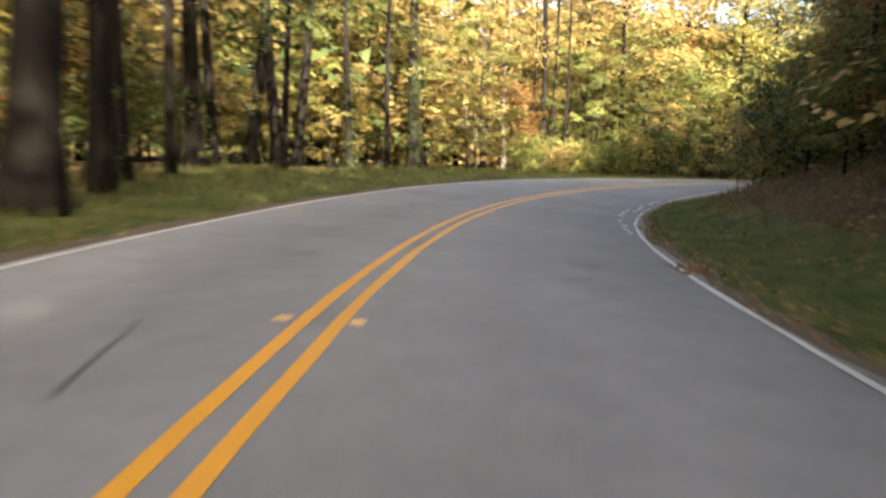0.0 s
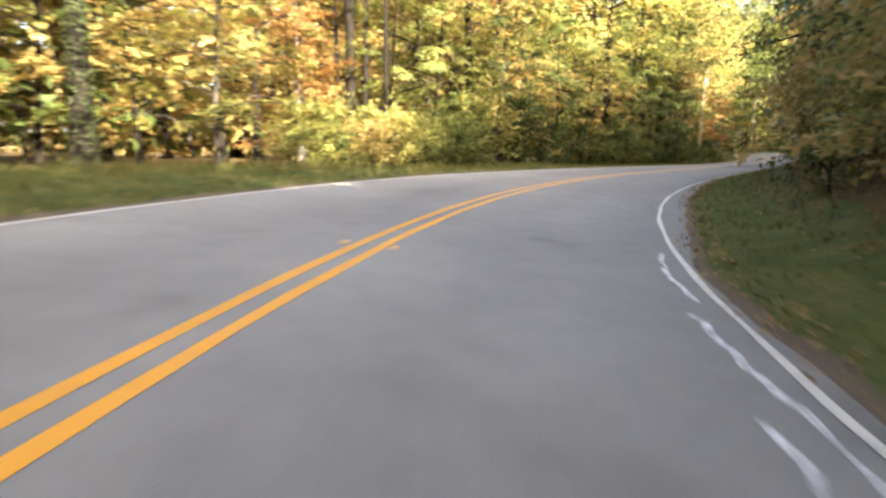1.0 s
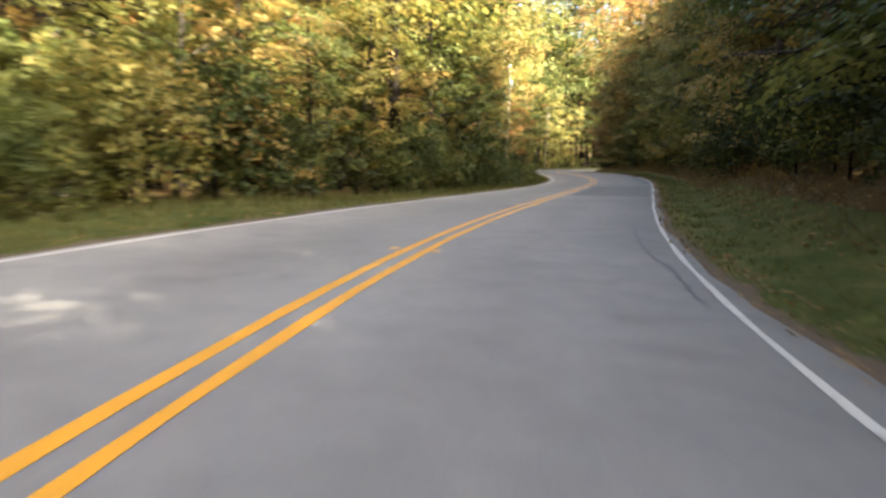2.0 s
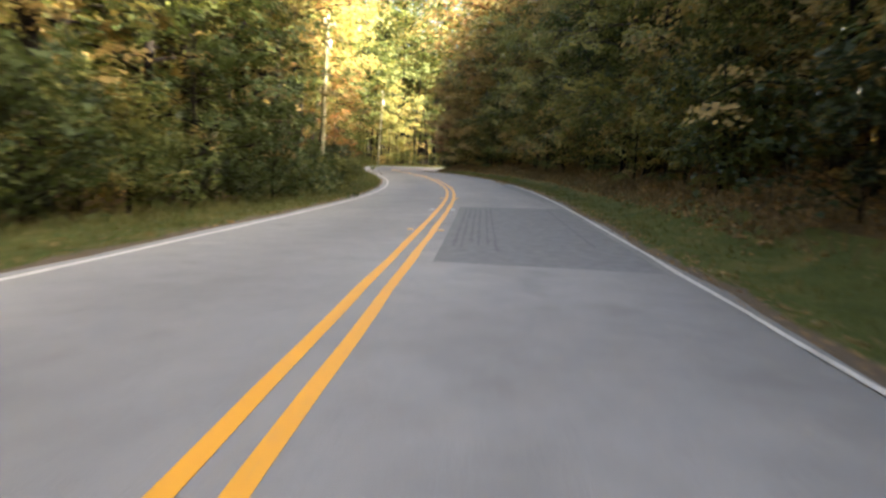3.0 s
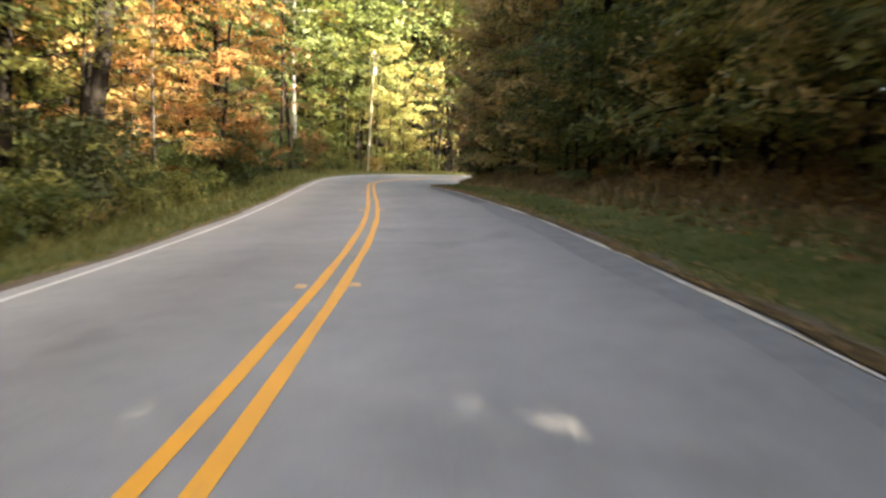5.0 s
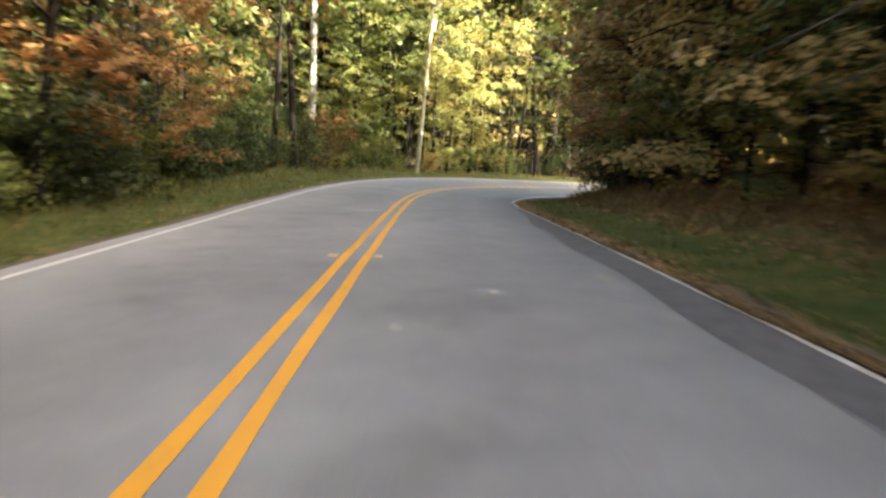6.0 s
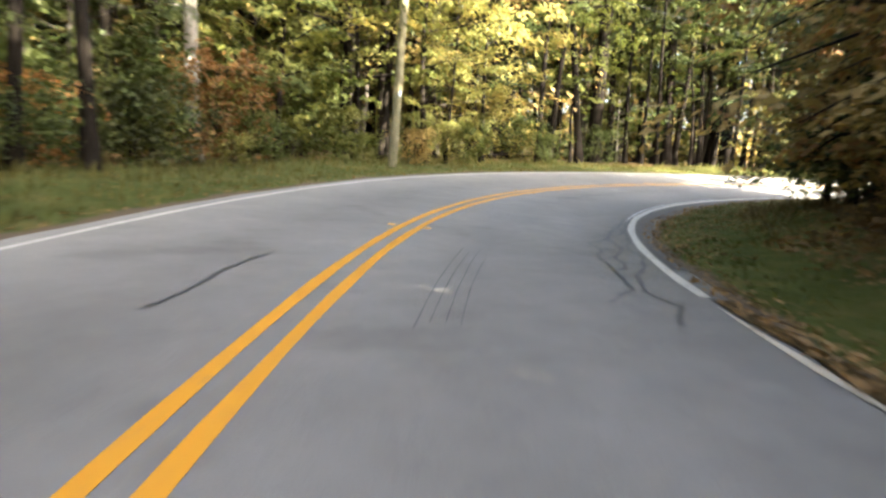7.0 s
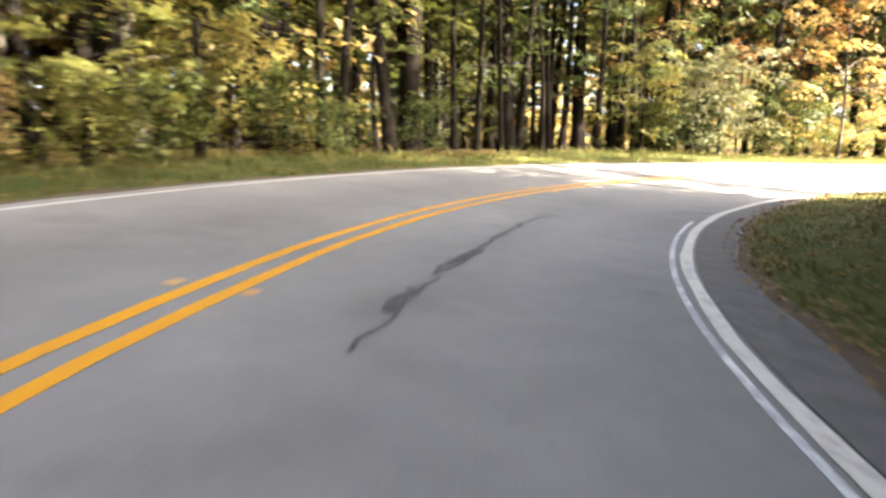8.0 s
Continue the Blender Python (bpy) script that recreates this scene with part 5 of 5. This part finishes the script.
# ---------------------------------------------------------------- poles and cables
def utility_pole(x, y, lean, top, tag=2.7):
    root = new("utility_pole")
    z = ground_at(x, y)
    root.matrix_basis = pose(x, y, z - 0.3, *lean, 20)
    v, f = [], []
    hs = np.linspace(0, top, 14)
    tube(v, f, [np.array([0, 0, h]) for h in hs], [0.155 - 0.055 * h / top for h in hs], 14)
    p = new("shaft", mesh_from("shaft", [tuple(map(float, q)) for q in v], f, POLEWOOD, smooth=True))
    p.parent = root
    v, f = [], []
    tube(v, f, [np.array([0, 0, top - 0.15]), np.array([0, 0, top + 0.05]), np.array([0, 0, top + 0.25])], [0.03, 0.06, 0.045], 10)
    c = new("insulator", mesh_from("insulator", [tuple(map(float, q)) for q in v], f, METAL, smooth=True))
    c.parent = root
    bm = bmesh.new()
    bmesh.ops.create_cube(bm, size=1.0, matrix=Matrix.Diagonal((0.02, 0.11, 0.16, 1)))
    bmesh.ops.bevel(bm, geom=bm.edges[:], offset=0.004, segments=1, affect="EDGES")
    me = bpy.data.meshes.new("tag_plate")
    bm.to_mesh(me)
    bm.free()
    me.materials.append(SIGNW)
    g = new("tag_plate", me)
    g.parent = root
    g.matrix_basis = pose(-0.06, -0.14, tag, 0, 0, 65)
    bm = bmesh.new()
    bmesh.ops.create_cube(bm, size=1.0, matrix=Matrix.Diagonal((1.25, 0.09, 0.11, 1)))
    bmesh.ops.bevel(bm, geom=bm.edges[:], offset=0.012, segments=2, affect="EDGES")
    me = bpy.data.meshes.new("crossarm")
    bm.to_mesh(me)
    bm.free()
    me.materials.append(POLEWOOD)
    arm = new("crossarm", me)
    arm.parent = root
    arm.matrix_basis = pose(0, -0.13, top - 0.30, 0, 0, 0)
    v, f = [], []
    tube(v, f, [np.array([0, 0, h]) for h in (0.05, 0.10, 0.13, 0.17, 0.20, 0.25)], [0.015, 0.02, 0.055, 0.035, 0.05, 0.02], 10)
    pin = mesh_from("insulator", [tuple(map(float, q)) for q in v], f, METAL, smooth=True)
    for u in (-0.55, 0.55):
        o = new("insulator", pin)
        o.parent = arm
        o.matrix_basis = pose(u, 0, 0)
    v, f = [], []
    tube(v, f, [np.array([0, 0, h]) for h in (0.0, 0.02, 0.06, 0.62, 0.66, 0.72)], [0.05, 0.13, 0.15, 0.15, 0.13, 0.03], 14)
    can = new("transformer_can", mesh_from("transformer_can", [tuple(map(float, q)) for q in v], f, METAL, smooth=True))
    can.parent = root
    can.matrix_basis = pose(0.30, 0.05, top - 1.75)
    tagged(root, "weathered wooden utility pole standing in the verge", "utility pole", "poles along the road")
    return root, z


POLES = [(20.5, 57.0, (0, 1), 10.5), (49.2, 87.1, (0, 2.0), 10.5), (86.7, 127.7, (1, 2.6), 10.5), (120.0, 133.5, (0, 0), 10.5)]
tops = []
for x, y, ln, top in POLES:
    if x != 20.5 and x != 120.0:
        r_, z0 = utility_pole(x, y, ln, top, 1.75 if x < 60 else 2.7)
    else:
        z0 = ground_at(x, y)
    tops.append(np.array([x + math.sin(radians(ln[1])) * top, y, z0 + top - 0.3]))
for off in (0.0, -1.6, -2.6):
    for a, b in ((tops[1], tops[2]), (tops[2], tops[3] + np.array([6.0, -6.0, 0.0]))):
        v, f = [], []
        pts = [a + (b - a) * q + np.array([0, 0, off - 4 * 0.9 * q * (1 - q)]) for q in np.linspace(0, 1, 22)]
        tube(v, f, pts, [0.012] * 22, 5)
        tagged(new("overhead_cable", mesh_from("overhead_cable", [tuple(map(float, q)) for q in v], f, CABLE)), "thin black overhead cable sagging between poles", "cable", "overhead cables")

# ---------------------------------------------------------------- fallen logs, grass, litter, dry stalks
def fallen_log(x, y, length, r, turn):
    v, f = [], []
    pts = [np.array([q * length, 0.06 * math.sin(q * 5), r * 0.8 + 0.15 * q]) for q in np.linspace(0, 1, 8)]
    tube(v, f, pts, [r * (1 - 0.5 * q) * (1 + 0.08 * math.sin(9 * q)) for q in np.linspace(0, 1, 8)], 9)
    tube(v, f, [pts[4], pts[4] + np.array([0.4, 0.3, 0.5])], [r * 0.35, 0.01], 5)
    ob = new("fallen_log", mesh_from("fallen_log", [tuple(map(float, q)) for q in v], f, BARK_DARK, smooth=True))
    ob.matrix_basis = pose(x, y, ground_at(x, y), 0, 0, turn)
    return tagged(ob, "fallen dark log lying among the trunks", "log")


rng = np.random.default_rng(107)
fallen_log(-14.5, 38.0, 7.0, 0.16, 5)
fallen_log(-12.0, 24.5, 5.0, 0.12, 40)
fallen_log(96.0, 138.0, 6.0, 0.14, -15)


def scatter(n, side, lo, hi, s0=-15, s1=215, band=0.0):
    s = rng.uniform(s0, s1, n)
    u = rng.uniform(0, 1, n)
    w = line(WOODS_L if side > 0 else WOODS_R, s)
    e = EDGE_L if side > 0 else EDGE_R + line(SHOULDER, s)
    d = side * (e + lo + (band * u if band else (w + hi - e - lo) * u))
    x, y = place(s, d)
    return s, d, x, y, height(s, d, x, y)


def blades(name, n, side, lo, hi, tall, wide, material, label, bunch=1, s0=-15, s1=215):
    s, d, x, y, z = scatter(n, side, lo, hi, s0, s1)
    root = np.stack([x, y, z + 0.01], 1)
    root = np.repeat(root, bunch, 0) + rng.normal(0, 0.03, (n * bunch, 3)) * np.array([1, 1, 0])
    m = len(root)
    a = rng.uniform(0, 2 * math.pi, m)
    u = np.stack([np.cos(a), np.sin(a), np.zeros(m)], 1)
    h = tall * rng.uniform(0.4, 1.3, m)[:, None] * (0.75 + 0.5 * np.repeat(lump(x, y, 1.3), bunch)[:, None] ** 2)
    tip = root + np.array([0, 0, 1.0]) * h + rng.normal(0, 0.35, (m, 3)) * h * np.array([1, 1, 0.1])
    w = wide * rng.uniform(0.6, 1.3, m)[:, None]
    mid = (root + tip) / 2 + np.array([0, 0, 0.12]) * h
    q = np.stack([root - u * w, root + u * w, mid + u * w * 0.8, tip], 1)
    ob = new(name, quads_mesh(name, q, material))
    return tagged(ob, label, "grass", kind="stuff")


blades("grass", 26000, 1, 0.12, 0.3, 0.16, 0.012, GRASS, "short green and straw grass blades on the verge", 2)
blades("grass", 20000, -1, 0.15, 0.2, 0.10, 0.011, GRASS, "short green grass blades below the bank", 2)
blades("tall_grass", 9000, 1, 1.6, 1.2, 0.32, 0.014, GRASS, "tall rough grass and weeds at the wood's edge", 2)
blades("dry_stalks", 3000, -1, 1.7, 1.8, 0.28, 0.014, STALK, "dead stalks and roots hanging on the earth bank", 2, 84, 160)
blades("dry_stalks", 8000, -1, 1.7, 3.4, 0.34, 0.009, STALK, "dry brown stalks and roots on the bank", 2)


def litter(name, n, side, lo, hi, size, label, band=0.0, s0=-15, s1=215, flat=0.93):
    s, d, x, y, z = scatter(n, side, lo, hi, s0, s1, band)
    c = np.stack([x, y, z + (0.05 if band else 0.03)], 1)
    ob = new(name, quads_mesh(name, leaves(c, size, flat), LITTER))
    return tagged(ob, label, "leaf litter", kind="stuff")


litter("fallen_leaves", 16000, -1, 1.3, 4.0, 0.10, "fallen brown leaves on the bank")
litter("fallen_leaves", 9000, -1, 1.6, 2.6, 0.17, "large curled dead leaves heaped on the earth bank", s0=84, s1=162, flat=0.55)
litter("fallen_leaves", 7000, -1, -0.16, 0, 0.065, "fallen brown leaves along the asphalt edge", band=0.6)
litter("fallen_leaves", 900, -1, -0.22, 0, 0.085, "brown fallen leaves gathered on the edge line", band=0.42, s0=136, s1=158, flat=0.8)
litter("fallen_leaves", 2500, 1, -0.02, 0, 0.055, "fallen yellow leaves along the asphalt edge", band=0.45)
litter("fallen_leaves", 3500, -1, 0.0, 0, 0.06, "fallen brown leaves strewn on the shaded verge", band=2.2, s0=160, s1=195)
litter("fallen_leaves", 8000, 1, 0.0, 4.0, 0.09, "fallen brown and yellow leaves at the wood's edge")


def leaf_heap(s, d, n, spread):
    x, y = place(s, d)
    x, y = x + rng.normal(0, spread, n), y + rng.normal(0, spread, n)
    sn, dn = nearest(x, y)
    z = np.interp(sn, ST, CZ) + np.interp(sn, ST, CB) * dn + 0.012 + 0.07 * rng.uniform(0, 1, n) * np.exp(-((dn - d) / spread) ** 2)
    ob = new("leaf_heap", quads_mesh("leaf_heap", leaves(np.stack([x, y, z], 1), 0.10, 0.7), LITTER))
    return tagged(ob, "small heap of brown fallen leaves on the edge line", "leaf heap", kind="stuff")


leaf_heap(111.5, -3.46, 90, 0.14)
leaf_heap(114.0, -3.5, 40, 0.16)
leaf_heap(24.0, -3.62, 50, 0.2)
